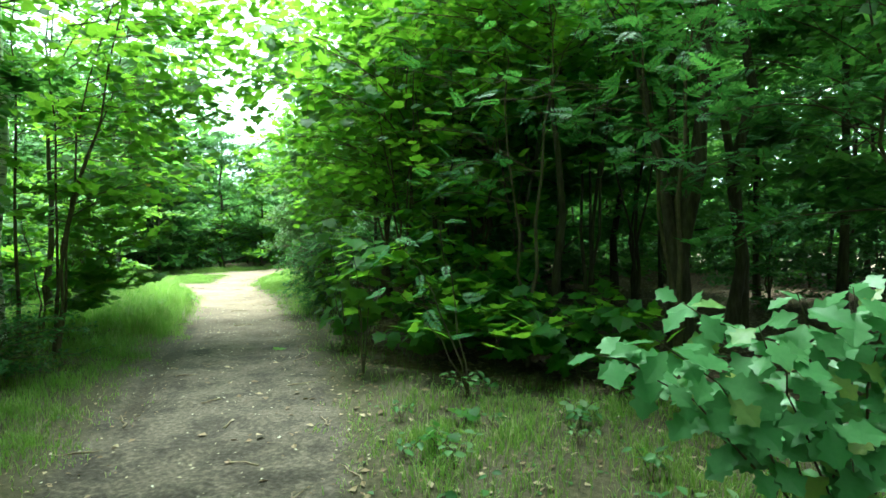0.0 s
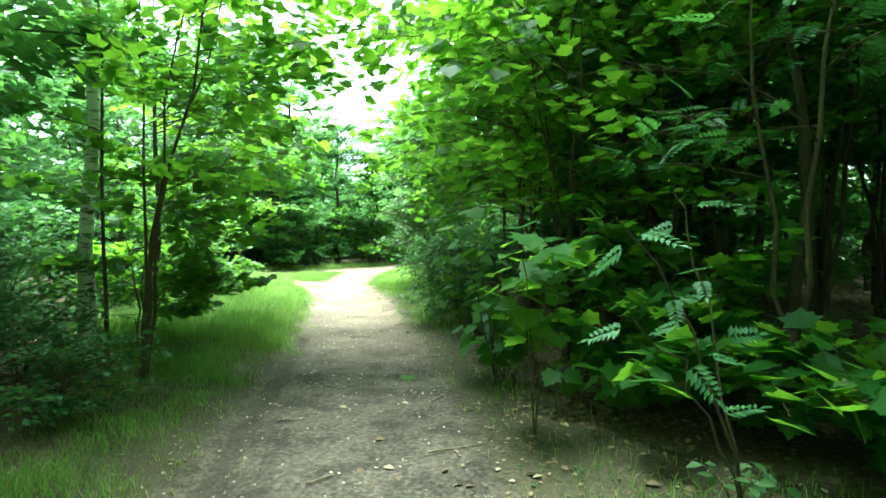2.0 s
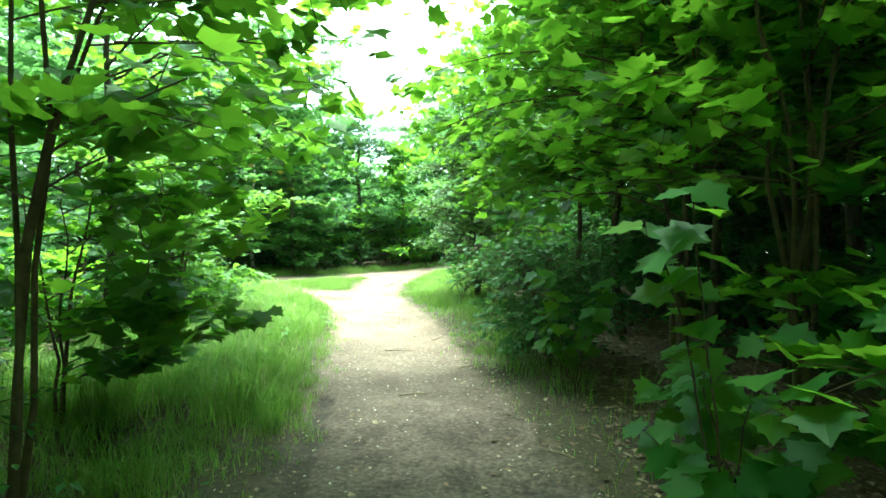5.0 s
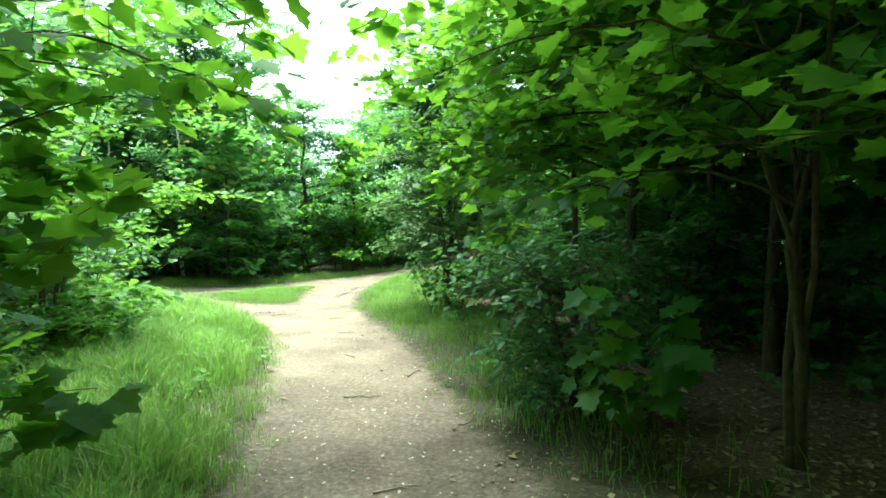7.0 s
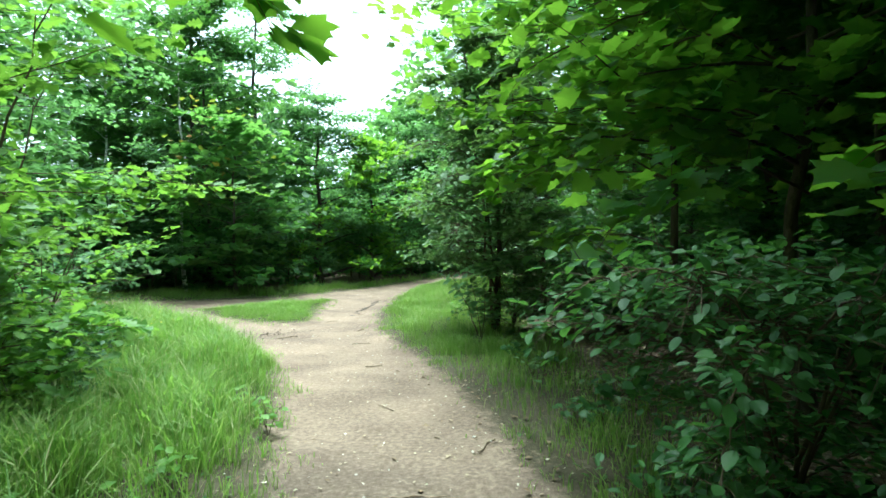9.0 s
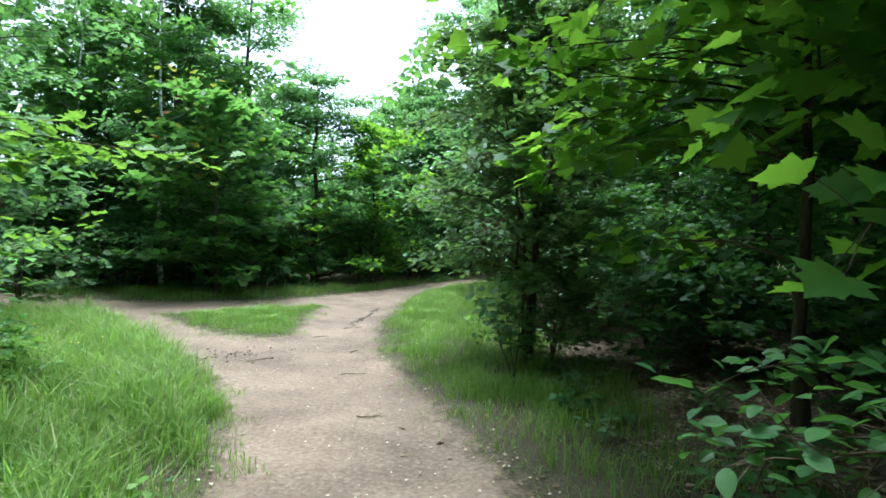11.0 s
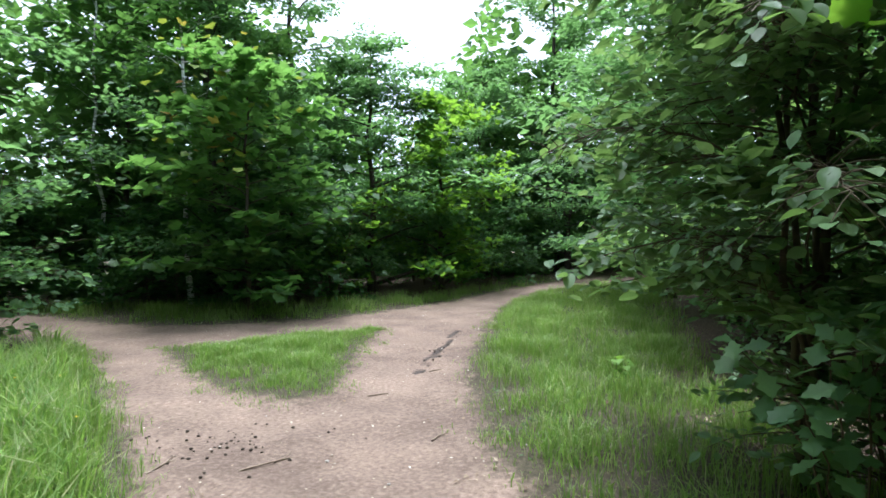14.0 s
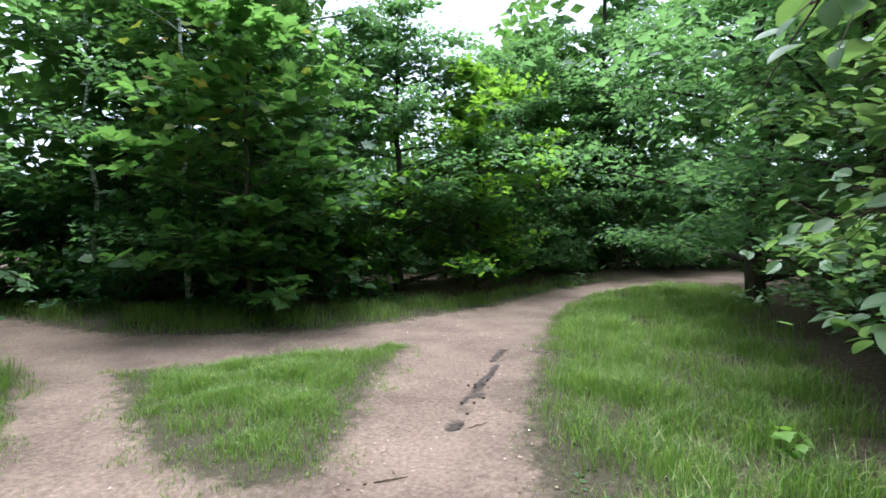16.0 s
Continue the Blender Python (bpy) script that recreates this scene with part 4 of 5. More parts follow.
tree("maple_tree", "maple with a wide crown over the path", lie(0.8, 11.3), 8.5, 0.09, BARK, MAPLE, "maple_far", 4600, 0.17, 0.36, 2.8, 59, limbs=28, aim=(-1, -0.1))
tree("maple_tree", "dense maple behind the bushes", lie(-0.2, 12.7), 8.0, 0.07, BARK, MAPLE, "maple_far", 4000, 0.17, 0.25, 2.3, 75, limbs=28)
tree("rowan_tree", "small rowan with feathery hanging leaves", lie(1.0, 6.6), 4.6, 0.03, TWIG, ROWAN, "rowan", 120, 0.26, 0.42, 1.4, 60, stems=2, splay=0.1, limbs=16, aim=(-0.7, -0.6), droop=-0.25)
tree("rowan_tree", "small rowan with feathery hanging leaves", lie(2.5, 5.9), 5.2, 0.035, TWIG, ROWAN, "rowan", 560, 0.27, 0.38, 1.9, 61, stems=2, splay=0.1, limbs=18, aim=(-0.5, -0.7), droop=-0.2)
tree("rowan_tree", "small rowan with feathery hanging leaves", lie(4.6, 5.4), 5.4, 0.04, TWIG, ROWAN, "rowan", 840, 0.27, 0.35, 2.1, 62, stems=2, splay=0.1, limbs=18, aim=(-0.6, -0.3), droop=-0.2)
tree("forked_tree", "old dark tree forking low into several stems", lie(3.2, 7.4), 10.5, 0.115, BARK, WOODS, "diamond", 5000, 0.143, 0.35, 3.0, 63, stems=4, splay=0.17, limbs=24, aim=(-1, -0.4))
tree("forked_tree", "old dark tree forking low into several stems", lie(4.5, 8.5), 10.0, 0.11, BARK, WOODS, "diamond", 5250, 0.143, 0.38, 2.8, 64, stems=2, splay=0.1, limbs=20)
tree("thin_tree", "cluster of thin dark stems in the shade", lie(2.6, 9.7), 7.0, 0.045, BARK, WOODS, "diamond", 3300, 0.132, 0.4, 1.8, 65, stems=4, splay=0.12, limbs=20)
tree("thin_tree", "cluster of thin dark stems in the shade", lie(0.5, 15.6), 8.0, 0.06, BARK, WOODS, "diamond", 3900, 0.132, 0.35, 2.0, 66, stems=3, splay=0.08, limbs=20)
tree("maple_bush", "low dark maple thicket under the trees", lie(0.2, 7.7), 1.3, 0.018, TWIG, MAPLE, "maple", 1200, 0.18, 0.1, 1.1, 68, stems=5, splay=0.4, limbs=25, category="bush")

tree("dark_bush", "dense dark bush under the maples", lie(0.5, 14.9), 2.2, 0.02, TWIG, BUSH, "diamond", 3640, 0.105, 0.03, 1.1, 71, stems=5, splay=0.2, limbs=30, top=0.1, category="bush")
tree("dark_bush", "dense dark bush under the maples", lie(0.7, 13.2), 2.4, 0.02, TWIG, BUSH, "diamond", 3380, 0.116, 0.03, 1.2, 72, stems=5, splay=0.2, limbs=30, top=0.1, category="bush")
tree("dark_bush", "dense dark bush under the maples", lie(-2.4, 19.2), 2.6, 0.02, TWIG, BUSH, "diamond", 3380, 0.116, 0.03, 1.3, 73, stems=5, splay=0.2, limbs=30, top=0.1, category="bush")
tree("dark_bush", "dense dark bush under the maples", lie(0.2, 16.3), 2.4, 0.02, TWIG, MAPLE, "maple_far", 1500, 0.15, 0.03, 1.1, 91, stems=5, splay=0.2, limbs=30, top=0.1, category="bush")

tree("maple_tree", "maple with a broad crown over the dark thicket", lie(1.7, 8.3), 7.5, 0.07, BARK, MAPLE, "maple_far", 2200, 0.2, 0.48, 2.5, 96, limbs=30, aim=(-0.9, -0.4))
for px, py, hh, sd in ((-0.1, 14.7, 7.6, 97), (-0.1, 17.3, 7.2, 98)):
    tree("maple_tree", "dense low-crowned maple at the wood's edge", lie(px, py), hh, 0.07, BARK, MAPLE, "maple_far", 8500, 0.18, 0.34, 2.3, sd, limbs=34)
for px, py, hh, sd in ((-0.7, 15.7, 1.9, 100), (-0.8, 13.9, 1.6, 101), (-0.3, 17.0, 2.2, 102), (-1.7, 18.6, 2.0, 103), (-2.2, 17.4, 1.3, 104), (0.6, 11.9, 1.7, 105), (1.0, 9.9, 1.6, 106)):
    tree("dark_bush", "dark bush deep under the maples", lie(px, py), hh, 0.016, TWIG, BUSH, "maple_far", 1300, 0.12, 0.05, 1.0, sd, stems=5, splay=0.22, limbs=30, top=0.1, category="bush")
for px, py, sd in ((1.3, 9.4, 107), (2.0, 12.6, 108), (3.7, 10.7, 109), (0.1, 10.9, 110)):
    tree("thin_tree", "cluster of thin dark stems in the shade", lie(px, py), 6.5, 0.04, BARK, WOODS, "diamond", 1200, 0.13, 0.5, 1.6, sd, stems=4, splay=0.13, limbs=20)
for px, py, sd in ((0.6, 14.4, 93), (1.9, 12.0, 94), (0.9, 17.6, 95)):
    tree("maple_tree", "dense maple whose crown shades the thicket", lie(px, py), 8.5, 0.09, BARK, MAPLE, "diamond", 7000, 0.24, 0.3, 3.0, sd, limbs=26, twigs=False)
for n, (pts, count) in enumerate((
        (((-1.3, 13.6, 2.4), (-2.0, 13.6, 2.7), (-2.7, 13.4, 2.5), (-3.3, 13.2, 2.1)), 48),
        (((-1.3, 13.6, 2.9), (-2.1, 13.2, 3.2), (-2.8, 13.0, 3.0), (-3.3, 13.0, 2.6)), 50),
        (((-1.3, 13.6, 1.9), (-2.0, 13.0, 2.1), (-2.6, 12.6, 2.0), (-3.1, 12.5, 1.6)), 48),
        (((-1.3, 13.6, 3.6), (-2.2, 13.9, 3.8), (-3.1, 14.0, 3.5), (-3.9, 14.0, 3.1)), 50))):
    bough(verge_maple, pts, MAPLE, "maple_fine", 0.18, count, 420 + n, 0.55, deep=0.14)
for n, (pts, count) in enumerate((
        (((-1.9, 15.5, 2.5), (-2.7, 15.6, 2.7), (-3.5, 15.7, 2.5), (-4.15, 15.75, 2.15)), 56),
        (((-1.9, 15.5, 2.9), (-2.7, 15.8, 3.1), (-3.6, 16.0, 2.8), (-4.4, 16.05, 2.35)), 50),
        (((-1.9, 15.5, 2.2), (-2.5, 15.2, 2.5), (-3.2, 14.9, 2.5), (-3.8, 14.8, 2.2)), 50),
        (((-1.9, 15.5, 1.4), (-2.4, 15.8, 1.6), (-2.9, 16.0, 1.6), (-3.5, 16.2, 1.5)), 40))):
    bough(bright_maple, pts, MAPLE, "maple_fine", 0.17, int(count * 1.3), 430 + n, 0.55, deep=0.12)
for n, (pts, count) in enumerate((
        (((-1.1, 10.3, 2.6), (-2.0, 10.5, 3.0), (-2.9, 10.7, 2.95), (-3.85, 10.8, 2.65)), 52),
        (((-1.1, 10.3, 3.0), (-2.2, 10.7, 3.5), (-3.3, 10.8, 3.5), (-4.2, 10.8, 3.1)), 52),
        (((-1.1, 10.3, 1.7), (-1.6, 10.4, 1.95), (-2.1, 10.5, 1.95), (-2.5, 10.6, 1.85)), 34),
        (((-1.1, 10.3, 3.6), (-1.8, 9.9, 4.2), (-2.6, 9.4, 4.35), (-3.3, 9.0, 4.1)), 60),
        (((-1.1, 10.3, 3.9), (-1.9, 10.6, 4.8), (-2.9, 10.7, 5.0), (-3.7, 10.6, 4.8)), 60),
        (((-1.1, 10.3, 4.2), (-1.9, 9.6, 4.9), (-2.7, 9.0, 5.1), (-3.6, 8.5, 4.9)), 60),
        (((-1.1, 10.3, 3.2), (-1.5, 9.4, 3.7), (-2.1, 8.6, 3.9), (-2.7, 8.0, 3.8)), 56))):
    bough(stem_maple, pts, MAPLE, "maple_fine", 0.18, count if n < 3 else int(count * 1.5), 440 + n, 0.5 if n < 3 else 0.75, deep=0.12 if n < 3 else 0.3)
for n, pts in enumerate((
        ((-0.6, 8.8, 3.4), (-1.0, 8.0, 3.9), (-1.5, 7.2, 4.0), (-2.0, 6.6, 3.9)),
        ((-0.6, 8.8, 3.0), (-0.9, 8.2, 3.4), (-1.3, 7.6, 3.5), (-1.7, 7.0, 3.4)),
        ((-0.6, 8.8, 3.6), (-0.5, 8.0, 4.1), (-0.5, 7.2, 4.2), (-0.7, 6.4, 4.0)))):
    bough(near_maple, pts, MAPLE, "maple_fine", 0.19, 70, 470 + n, 0.7, deep=0.2)
tree("sallow_bush", "low sallow shoots at the foot of the bush", lie(-3.9, 17.3), 1.3, 0.012, TWIG, HAZEL, "oval_fine", 2400, 0.085, 0.06, 0.75, 70, stems=6, splay=0.3, limbs=30, top=0.1, category="bush")
for n, (pts, count) in enumerate((
        (((-4.2, 17.5, 1.7), (-4.8, 17.4, 2.1), (-5.25, 17.3, 2.2), (-5.7, 17.3, 2.05)), 60),
        (((-4.2, 17.5, 1.2), (-4.7, 17.8, 1.5), (-5.0, 18.1, 1.65), (-5.4, 18.35, 1.5)), 60),
        (((-4.2, 17.5, 1.3), (-4.4, 16.9, 1.7), (-4.55, 16.3, 1.8), (-4.65, 15.8, 1.65)), 60),
        (((-4.2, 17.5, 1.1), (-4.5, 17.2, 1.4), (-4.7, 17.1, 1.5), (-4.9, 16.95, 1.42)), 60),
        (((-4.2, 17.5, 2.5), (-4.7, 17.2, 3.0), (-5.2, 16.9, 3.1), (-5.6, 16.75, 2.9)), 60),
        (((-4.2, 17.5, 2.1), (-4.5, 16.9, 2.5), (-4.7, 16.3, 2.5), (-4.9, 15.95, 2.3)), 60))):
    bough(sallow, pts, HAZEL, "oval_fine", 0.092, int(count * 1.5), 450 + n, 0.42, 0.009, deep=0.1)
for n, (pts, count) in enumerate((
        (((-2.35, 11.55, 0.9), (-2.7, 11.4, 1.25), (-3.15, 11.25, 1.4), (-3.55, 11.1, 1.28)), 44),
        (((-2.35, 11.55, 0.8), (-2.6, 11.65, 1.15), (-2.9, 11.7, 1.3), (-3.2, 11.7, 1.2)), 40),
        (((-2.35, 11.55, 0.9), (-2.55, 11.2, 1.15), (-2.8, 10.9, 1.0), (-2.98, 10.7, 0.55)), 40),
        (((-2.35, 11.55, 0.6), (-2.8, 11.8, 0.95), (-3.2, 12.0, 1.05), (-3.6, 12.18, 0.9)), 40),
        (((-2.35, 11.55, 0.9), (-2.3, 11.1, 1.3), (-2.3, 10.7, 1.3), (-2.35, 10.3, 0.95)), 40))):
    bough(elm, pts, BUSH, "oval_fine", 0.088, int(count * 1.5), 460 + n, 0.36, 0.008, deep=0.12)

for px, py, sd in ((0.6, 6.6, 111), (1.5, 6.1, 112)):
    tree("maple_bush", "low dark maple shoots on the woodland floor", lie(px, py), 0.75, 0.012, TWIG, MAPLE, "maple", 420, 0.19, 0.15, 0.85, sd, stems=5, splay=0.45, limbs=20, category="bush")

# ---- low plants close to the path, leaf by leaf ----
sprig("oak_sapling", "oak sapling with large lobed leaves, coloured light as if skylit", lie(1.75, 2.35), [(-1.15, -0.15, 1.08), (-0.9, -0.25, 1.1), (-0.7, 0.1, 1.25), (-0.55, -0.25, 1.18), (-0.3, -0.1, 1.3), (0.0, 0.0, 1.3), (0.25, 0.1, 1.32), (-0.75, 0.2, 0.95), (-0.3, -0.3, 0.85), (0.4, 0.2, 1.2), (-0.1, -0.15, 0.7), (0.2, -0.2, 1.0)], SKYLIT_OAK, "oak_fine", 0.16, 81, spacing=0.036, face=(-0.35, -0.5))
sprig("rowan_sapling", "rowan sapling with feathery green leaves", lie(0.25, 5.2), [(-0.75, -0.6, 1.6), (-0.35, 0.2, 1.75), (-0.7, -0.7, 1.15)], ROWAN, "rowan", 0.24, 82, spacing=0.2, face=(-0.2, -0.4))
sprig("maple_seedling", "low maple seedling with broad leaves by the path", lie(-1.25, 7.75), [(-0.35, -0.35, 0.45), (-0.5, 0.0, 0.5), (0.1, -0.4, 0.55), (-0.2, 0.3, 0.75), (0.35, -0.2, 0.6)], MAPLE, "maple_fine", 0.19, 83, spacing=0.05, face=(-0.35, -0.3))
sprig("maple_seedling", "low maple seedling with broad leaves by the path", lie(-0.45, 7.0), [(-0.3, -0.3, 0.4), (0.3, -0.3, 0.45), (0.0, 0.2, 0.6)], MAPLE, "maple_fine", 0.18, 84, spacing=0.05, face=(-0.35, -0.3))
sprig("maple_seedling", "knee-high maple seedling with broad leaves by the path", lie(-2.05, 10.2), [(-0.35, 0.25, 0.75), (-0.35, -0.1, 1.2), (0.2, -0.3, 0.9), (0.3, 0.2, 1.1), (-0.4, 0.15, 0.55)], MAPLE, "maple_fine", 0.17, 85, spacing=0.05, face=(-0.35, -0.3))
sprig("oak_sapling", "oak sapling with wavy lobed leaves by the grass", lie(-4.35, 16.5), [(-0.35, -0.3, 0.9), (-0.5, 0.1, 1.05), (-0.2, -0.1, 1.15), (0.15, 0.1, 1.2)], OAK, "oak_fine", 0.14, 86, spacing=0.05, face=(-0.4, -0.3))
sprig("maple_seedling", "tall maple seedling with broad level leaves", lie(-0.9, 6.2), [(-0.1, -0.25, 1.6), (0.15, 0.0, 1.45), (-0.15, 0.1, 1.3)], MAPLE, "maple_fine", 0.21, 95, spacing=0.09, face=(-0.1, -0.15))
sprig("maple_seedling", "tall maple seedling with broad level leaves", lie(-1.35, 7.7), [(-0.25, -0.3, 1.8), (-0.45, -0.2, 1.65), (-0.2, 0.0, 1.4), (0.2, 0.0, 1.1)], MAPLE, "maple_fine", 0.185, 96, spacing=0.12, face=(-0.15, -0.2))
sprig("maple_seedling", "low maple seedling with broad leaves by the path", lie(-1.2, 8.5), [(-0.4, 0.0, 0.6), (-0.2, 0.25, 0.7), (0.2, -0.3, 0.6), (0.0, -0.3, 0.5)], MAPLE, "maple_fine", 0.2, 97, spacing=0.06, face=(-0.35, -0.3))
sprig("maple_seedling", "low maple seedling with broad leaves by the path", lie(-0.15, 6.6), [(-0.1, -0.3, 0.5), (0.3, -0.2, 0.55), (-0.3, 0.0, 0.4)], MAPLE, "maple_fine", 0.22, 98, spacing=0.06, face=(-0.35, -0.3))
sprig("maple_seedling", "bright yellow-green maple seedling in the grass", lie(-5.2, 19.6), [(0.0, 0.0, 0.32), (0.12, -0.05, 0.26)], BRIGHT_OAK, "maple_fine", 0.11, 87, spacing=0.05)
sprig("ground_plant", "small leafy plant in the shaded grass", lie(0.4, 4.4), [(0.1, 0.0, 0.15), (-0.1, 0.05, 0.12), (0.0, -0.1, 0.14)], BUSH, "oval", 0.08, 88, category="plant", spacing=0.03)
sprig("ground_plant", "small leafy plant in the shaded grass", lie(1.3, 3.4), [(0.1, 0.0, 0.2), (-0.1, 0.05, 0.18), (0.0, -0.1, 0.2)], BUSH, "oval", 0.09, 89, category="plant", spacing=0.03)
sprig("ground_plant", "small leafy plant in the shaded grass", lie(2.0, 3.2), [(0.1, 0.0, 0.2), (-0.15, 0.05, 0.18), (0.0, -0.15, 0.22)], BUSH, "oval", 0.09, 90, category="plant", spacing=0.03)

weed = np.random.RandomState(19)
for n in range(22):
    px, py = weed.uniform(0.0, 2.6), weed.uniform(2.2, 5.4)
    hh = weed.uniform(0.12, 0.26)
    sprig("ground_plant", "small leafy weed in the shaded grass", lie(px - 0.25 * (py - 2.2), py), [(hh * math.cos(q + n) * 0.8, hh * math.sin(q + n) * 0.8, hh) for q in (0.0, 2.1, 4.2)], (BUSH, MAPLE, HAZEL)[n % 3], ("oval", "maple_fine", "oval")[n % 3], weed.uniform(0.06, 0.11), 300 + n, category="plant", spacing=0.035)
for n in range(7):
    sprig("ground_plant", "small leafy weed in the meadow grass", lie(weed.uniform(-7.3, -5.4), weed.uniform(10.8, 13.0)), [(0.12, 0.0, 0.24), (-0.1, 0.1, 0.28), (0.0, -0.14, 0.22)], BRIGHT_OAK, "oak_fine", 0.09, 330 + n, category="plant", spacing=0.028)

for n in range(18):
    py = weed.uniform(12.8, 17.0)
    px = float(np.interp(py, [12.8, 17.0], [-3.3, -4.3])) + weed.uniform(0.0, 1.6)
    hh = weed.uniform(0.14, 0.3)
    sprig("ground_plant", "small leafy weed in the dark grass under the bushes", lie(px, py), [(hh * math.cos(q + n) * 0.8, hh * math.sin(q + n) * 0.8, hh) for q in (0.0, 2.1, 4.2)], (BUSH, HAZEL)[n % 2], ("maple_fine", "oval_fine")[n % 2], weed.uniform(0.07, 0.12), 360 + n, category="plant", spacing=0.035)


# ---- what lies on the ground ----
def scatter(name, label, category, box, count, kind, size, mat, seed, chance):
    r = np.random.RandomState(seed)
    x, y = r.uniform(box[0], box[1], count), r.uniform(box[2], box[3], count)
    keep = r.uniform(0, 1, count) < chance(x, y)
    x, y = x[keep], y[keep]
    pts = np.stack([x, y, ground_height(x, y) + 0.012], 1)
    v, f = leaf_arrays(kind, pts, r.uniform(size[0], size[1], len(x)), r, 0.22)
    return tagged(mesh_object(name, v, f, mat), label, category, kind="stuff")


scatter("leaf_litter", "brown dry leaves on the woodland floor", "leaf litter", (-3, 14, 1, 30), 42000, "diamond", (0.04, 0.10), LITTER, 3, lambda x, y: np.clip(woods_amount(x, y) * 1.3 - 0.15, 0.05, 1))
scatter("path_litter", "small pale dry leaf scraps on the earth path", "leaf litter", (-13, 2, 1, 28), 24000, "diamond", (0.01, 0.036), PALE, 4, lambda x, y: np.where(on_path(x, y) > -0.35, np.where(wave(x, y, 1.5, 8) > -0.2, 0.7, 0.25), 0.04) * np.interp(y, [2, 8, 12, 16], [0.45, 1, 1, 0.3]))
scatter("edge_litter", "brown leaf scraps along the path's edges", "leaf litter", (-8, 2, 1, 24), 11000, "diamond", (0.015, 0.045), LITTER, 6, lambda x, y: np.exp(-(on_path(x, y) / 0.35) ** 2) * 0.9)
scatter("verge_litter", "dry brown leaves lying in the shaded grass", "leaf litter", (-1.5, 4, 1, 7), 1500, "diamond", (0.03, 0.075), LITTER, 21, lambda x, y: np.where(on_path(x, y) < 0, 0.6, 0.05))
scatter("thicket_litter", "pale brown dry leaves at the foot of the bushes", "leaf litter", (-5.5, 0.5, 6.5, 19), 16000, "diamond", (0.03, 0.08), LITTER, 22, lambda x, y: np.where((on_path(x, y) < -0.1) & (woods_amount(x, y) > 0.3), 0.8, 0.03))
scatter("clover_leaves", "small round green weeds in the verge", "weeds", (-9, 4, 1, 26), 26000, "oval", (0.02, 0.05), BUSH, 14, lambda x, y: np.where((on_path(x, y) < -0.15) & (woods_amount(x, y) < 0.8), np.clip(0.3 + 0.5 * wave(x, y, 1.2, 15), 0, 1), 0))


def stick(at, length, turn, seed, thick=0.008):
    r = np.random.RandomState(seed)
    k = 6
    s = np.linspace(-0.5, 0.5, k) * length
    pts = np.stack([s, r.normal(0, length * 0.035, k), np.abs(r.normal(0, 0.006, k))], 1)
    t = Tubes()
    t.add(pts, np.linspace(thick, thick * 0.5, k), 5)
    t.add(bend(pts[3], (1, r.choice([-1, 1]) * 0.8, 0.1), length * 0.25, 0, r, 3), np.linspace(thick * 0.5, thick * 0.3, 3), 4)
    ob = t.make("twig", STICK)
    ob.matrix_world = Matrix.Translation(lie(*at, thick)) @ pose(0, 0, 0, 0, 0, turn)
    tagged(ob, "dry brown twig lying on the earth path", "twig", "twigs on the path")


for n, (px, py, ln, turn) in enumerate([(-1.8, 7.0, 0.55, 80), (-4.35, 11.75, 0.35, 10), (-7.5, 18.9, 0.22, 35), (-7.22, 20.0, 0.2, 60), (-6.2, 16.6, 0.28, 15), (-7.6, 17.2, 0.5, 50), (-2.7, 4.6, 0.35, 120), (-1.0, 4.6, 0.25, 110), (-1.5, 5.8, 0.3, 30), (-3.6, 9.9, 0.3, 25), (-4.0, 12.6, 0.3, 70), (-5.0, 13.5, 0.24, 140), (-8.3, 16.9, 0.3, 100), (-6.6, 17.9, 0.2, 75), (-2.6, 3.9, 0.3, 20), (-2.2, 8.6, 0.3, 150), (-3.3, 11.0, 0.26, 60), (-5.6, 15.2, 0.22, 20), (-0.9, 3.2, 0.3, 70), (-1.9, 3.0, 0.22, 10), (-1.4, 3.8, 0.26, 160), (-2.2, 5.2, 0.2, 50), (-0.6, 3.6, 0.34, 130), (-1.8, 4.6, 0.24, 95), (-2.9, 6.2, 0.22, 15)]):
    stick((px, py), ln, turn, 200 + n)

fallen = mesh_object("fallen_leaf", *leaf_arrays("maple", np.array([(0, 0, 0.015)]), np.array([0.17]), np.random.RandomState(5), 0.1), MAPLE)
fallen.location = lie(-2.3, 7.6)
tagged(fallen, "green maple leaf fallen on the path", "leaf")


def lump(r, bumpy):
    """A rough rounded lump, 1 across."""
    bm = bmesh.new()
    bmesh.ops.create_icosphere(bm, subdivisions=1, radius=0.5)
    for v in bm.verts:
        v.co *= 1 + r.uniform(-bumpy, bumpy)
        v.co.z *= 0.65
    me = bpy.data.meshes.new("lump")
    bm.to_mesh(me)
    bm.free()
    return me


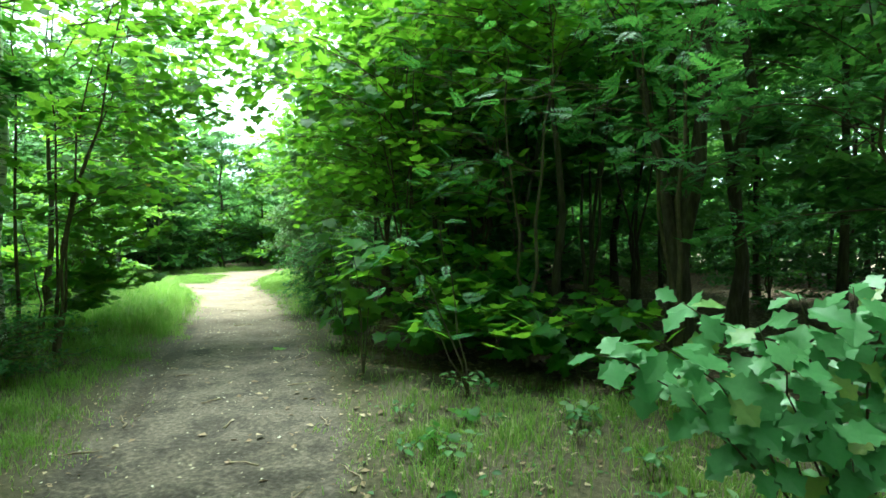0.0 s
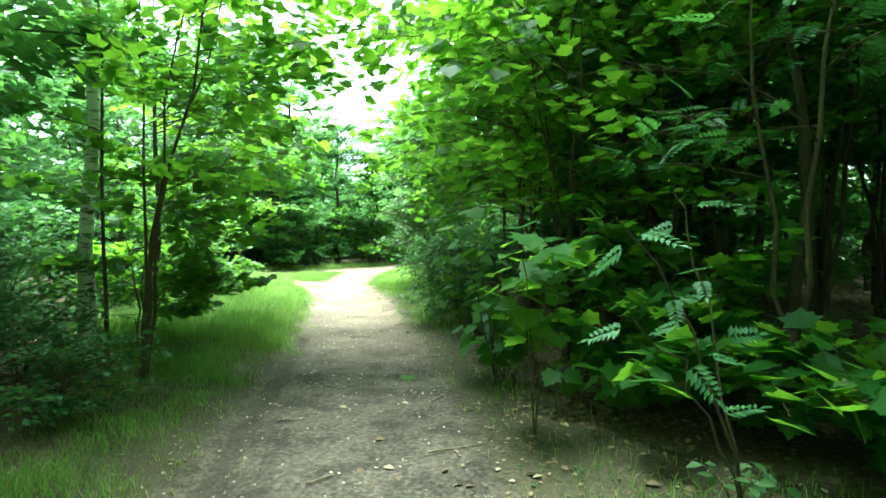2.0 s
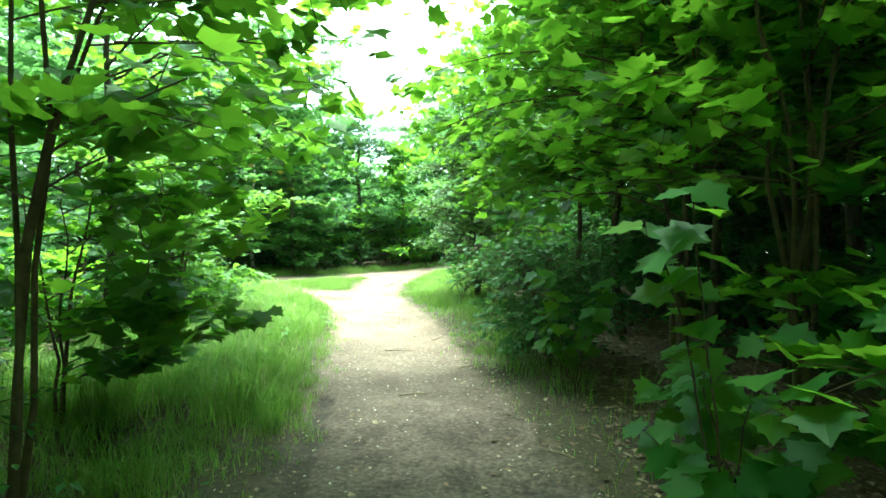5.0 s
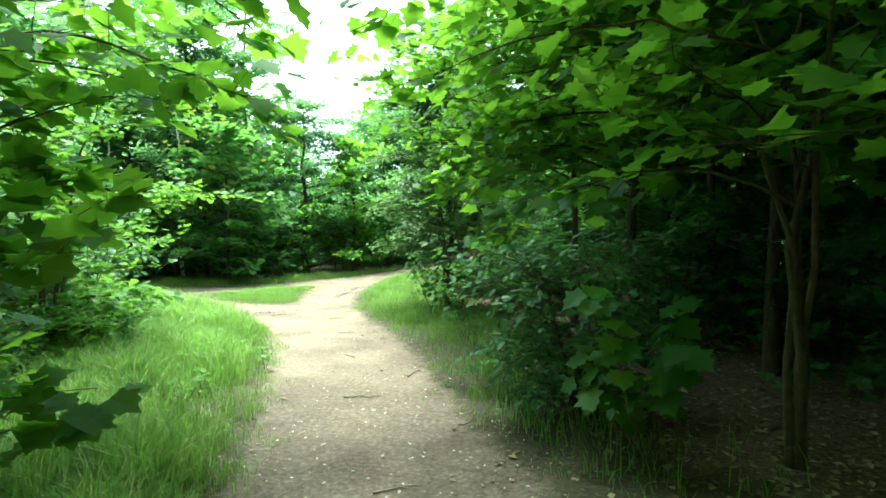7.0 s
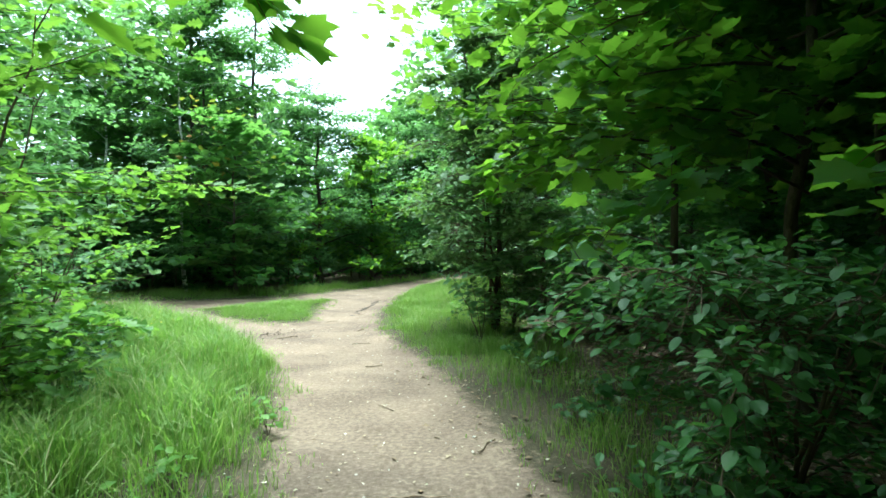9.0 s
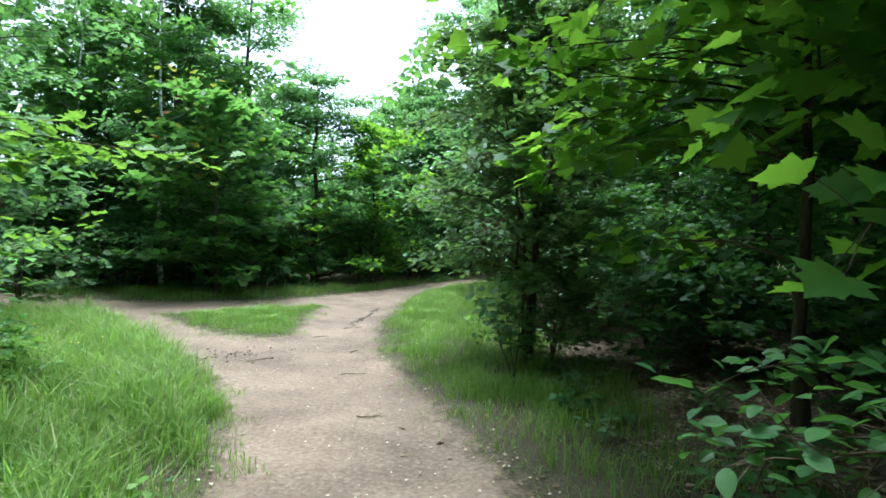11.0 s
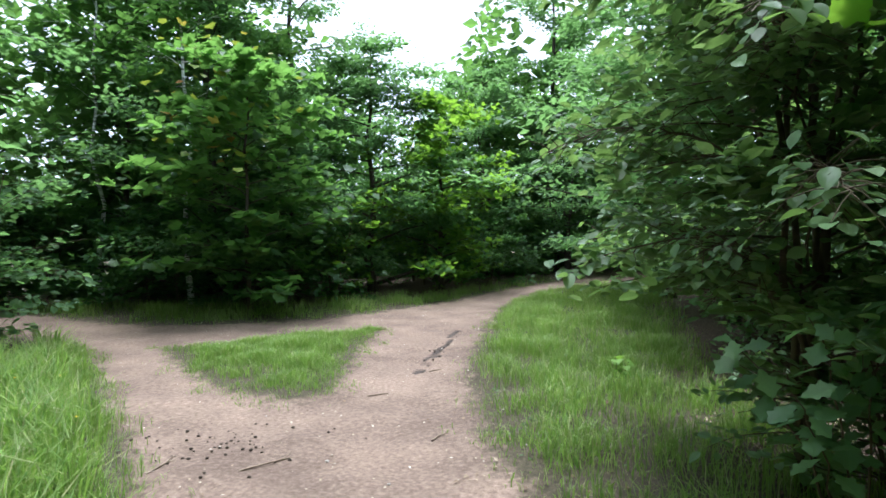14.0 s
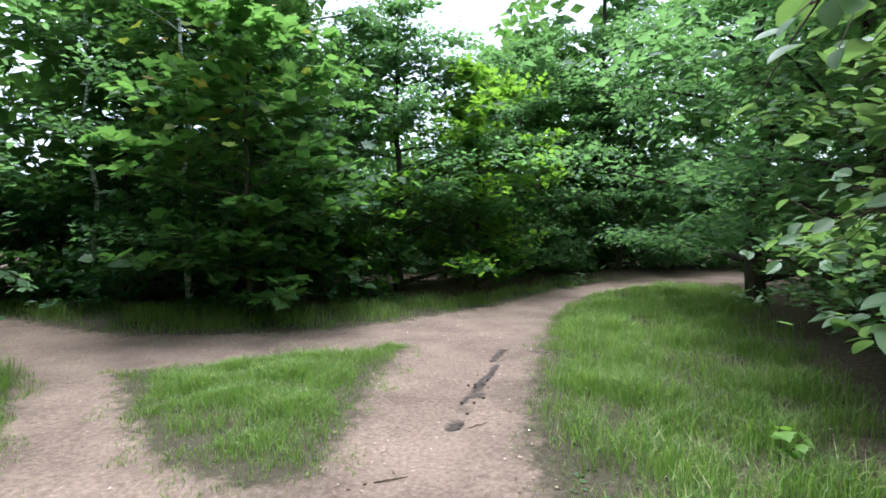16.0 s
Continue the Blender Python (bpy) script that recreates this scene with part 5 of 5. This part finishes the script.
r = np.random.RandomState(77)
clods = [lump(r, 0.25) for _ in range(4)]
for me in clods:
    me.materials.append(CLOD)
for n in range(70):
    ob = new("soil_clod", clods[n % 4])
    px, py = r.normal(-8.15, 0.34), r.normal(17.35, 0.26)
    s = r.uniform(0.010, 0.034)
    ob.matrix_world = Matrix.Translation(lie(px, py, s * 0.2)) @ pose(0, 0, 0, 0, 0, r.uniform(0, 360)) @ Matrix.Scale(s, 4)
    tagged(ob, "dark crumbly clod of soil on the path", "clod", "clods on the path")
for n in range(60):
    ob = new("soil_clod", clods[n % 4])
    f = r.uniform(0, 1)
    s = r.uniform(0.012, 0.04)
    ob.matrix_world = Matrix.Translation(lie(-7.40 - 0.21 * f + r.normal(0, 0.045), 19.9 + 3.0 * f, s * 0.2)) @ pose(0, 0, 0, 0, 0, r.uniform(0, 360)) @ Matrix.Scale(s, 4)
    tagged(ob, "dark crumbly clod of soil on the path", "clod", "clods on the path")
stones = [lump(r, 0.15) for _ in range(3)]
for me in stones:
    me.materials.append(STONE)
for n in range(80):
    px, py = r.uniform(-8.5, -0.6), r.uniform(6.5, 20)
    if float(on_path(np.array([px]), np.array([py]))[0]) < 0.1:
        continue
    ob = new("pebble", stones[n % 3])
    s = r.uniform(0.012, 0.035)
    ob.matrix_world = Matrix.Translation(lie(px, py, s * 0.15)) @ pose(0, 0, 0, 0, 0, r.uniform(0, 360)) @ Matrix.Scale(s, 4)
    tagged(ob, "small pale pebble in the earth path", "pebble", "pebbles on the path")

# ---- buttercups in the meadow ----
v0 = []
f0 = []
for p in range(5):
    a = p * 2 * math.pi / 5
    b = len(v0)
    v0 += [(0, 0, 0), (math.cos(a - 0.5) * 0.8, math.sin(a - 0.5) * 0.8, 0.35), (math.cos(a) * 1.0, math.sin(a) * 1.0, 0.5), (math.cos(a + 0.5) * 0.8, math.sin(a + 0.5) * 0.8, 0.35)]
    f0 += [(b, b + 1, b + 2), (b, b + 2, b + 3)]
bloom = bpy.data.meshes.new("petals")
bloom.from_pydata(v0, [], f0)
bloom.materials.append(PETAL)
for n in range(34):
    px, py = r.normal(-9.3, 0.8), r.normal(16.0, 1.1)
    if float(on_path(np.array([px]), np.array([py]))[0]) > -0.4:
        continue
    h = r.uniform(0.32, 0.5)
    flower = thing("buttercup", lie(px, py), "small yellow buttercup in the grass", "flower", "buttercups in the meadow")
    t = Tubes()
    t.add(bend((0, 0, 0), (r.normal(0, 0.15), r.normal(0, 0.15), 1), h, 0, r, 4, 0.03), [0.002] * 4, 4)
    stem = t.make("stem", GRASS, flower)
    head = new("petals", bloom)
    head.parent = flower
    tip = np.array(stem.data.vertices[-1].co)
    head.matrix_local = Matrix.Translation(tip) @ pose(0, 0, 0, r.uniform(-30, 30), r.uniform(-30, 30), 0) @ Matrix.Scale(0.013, 4)
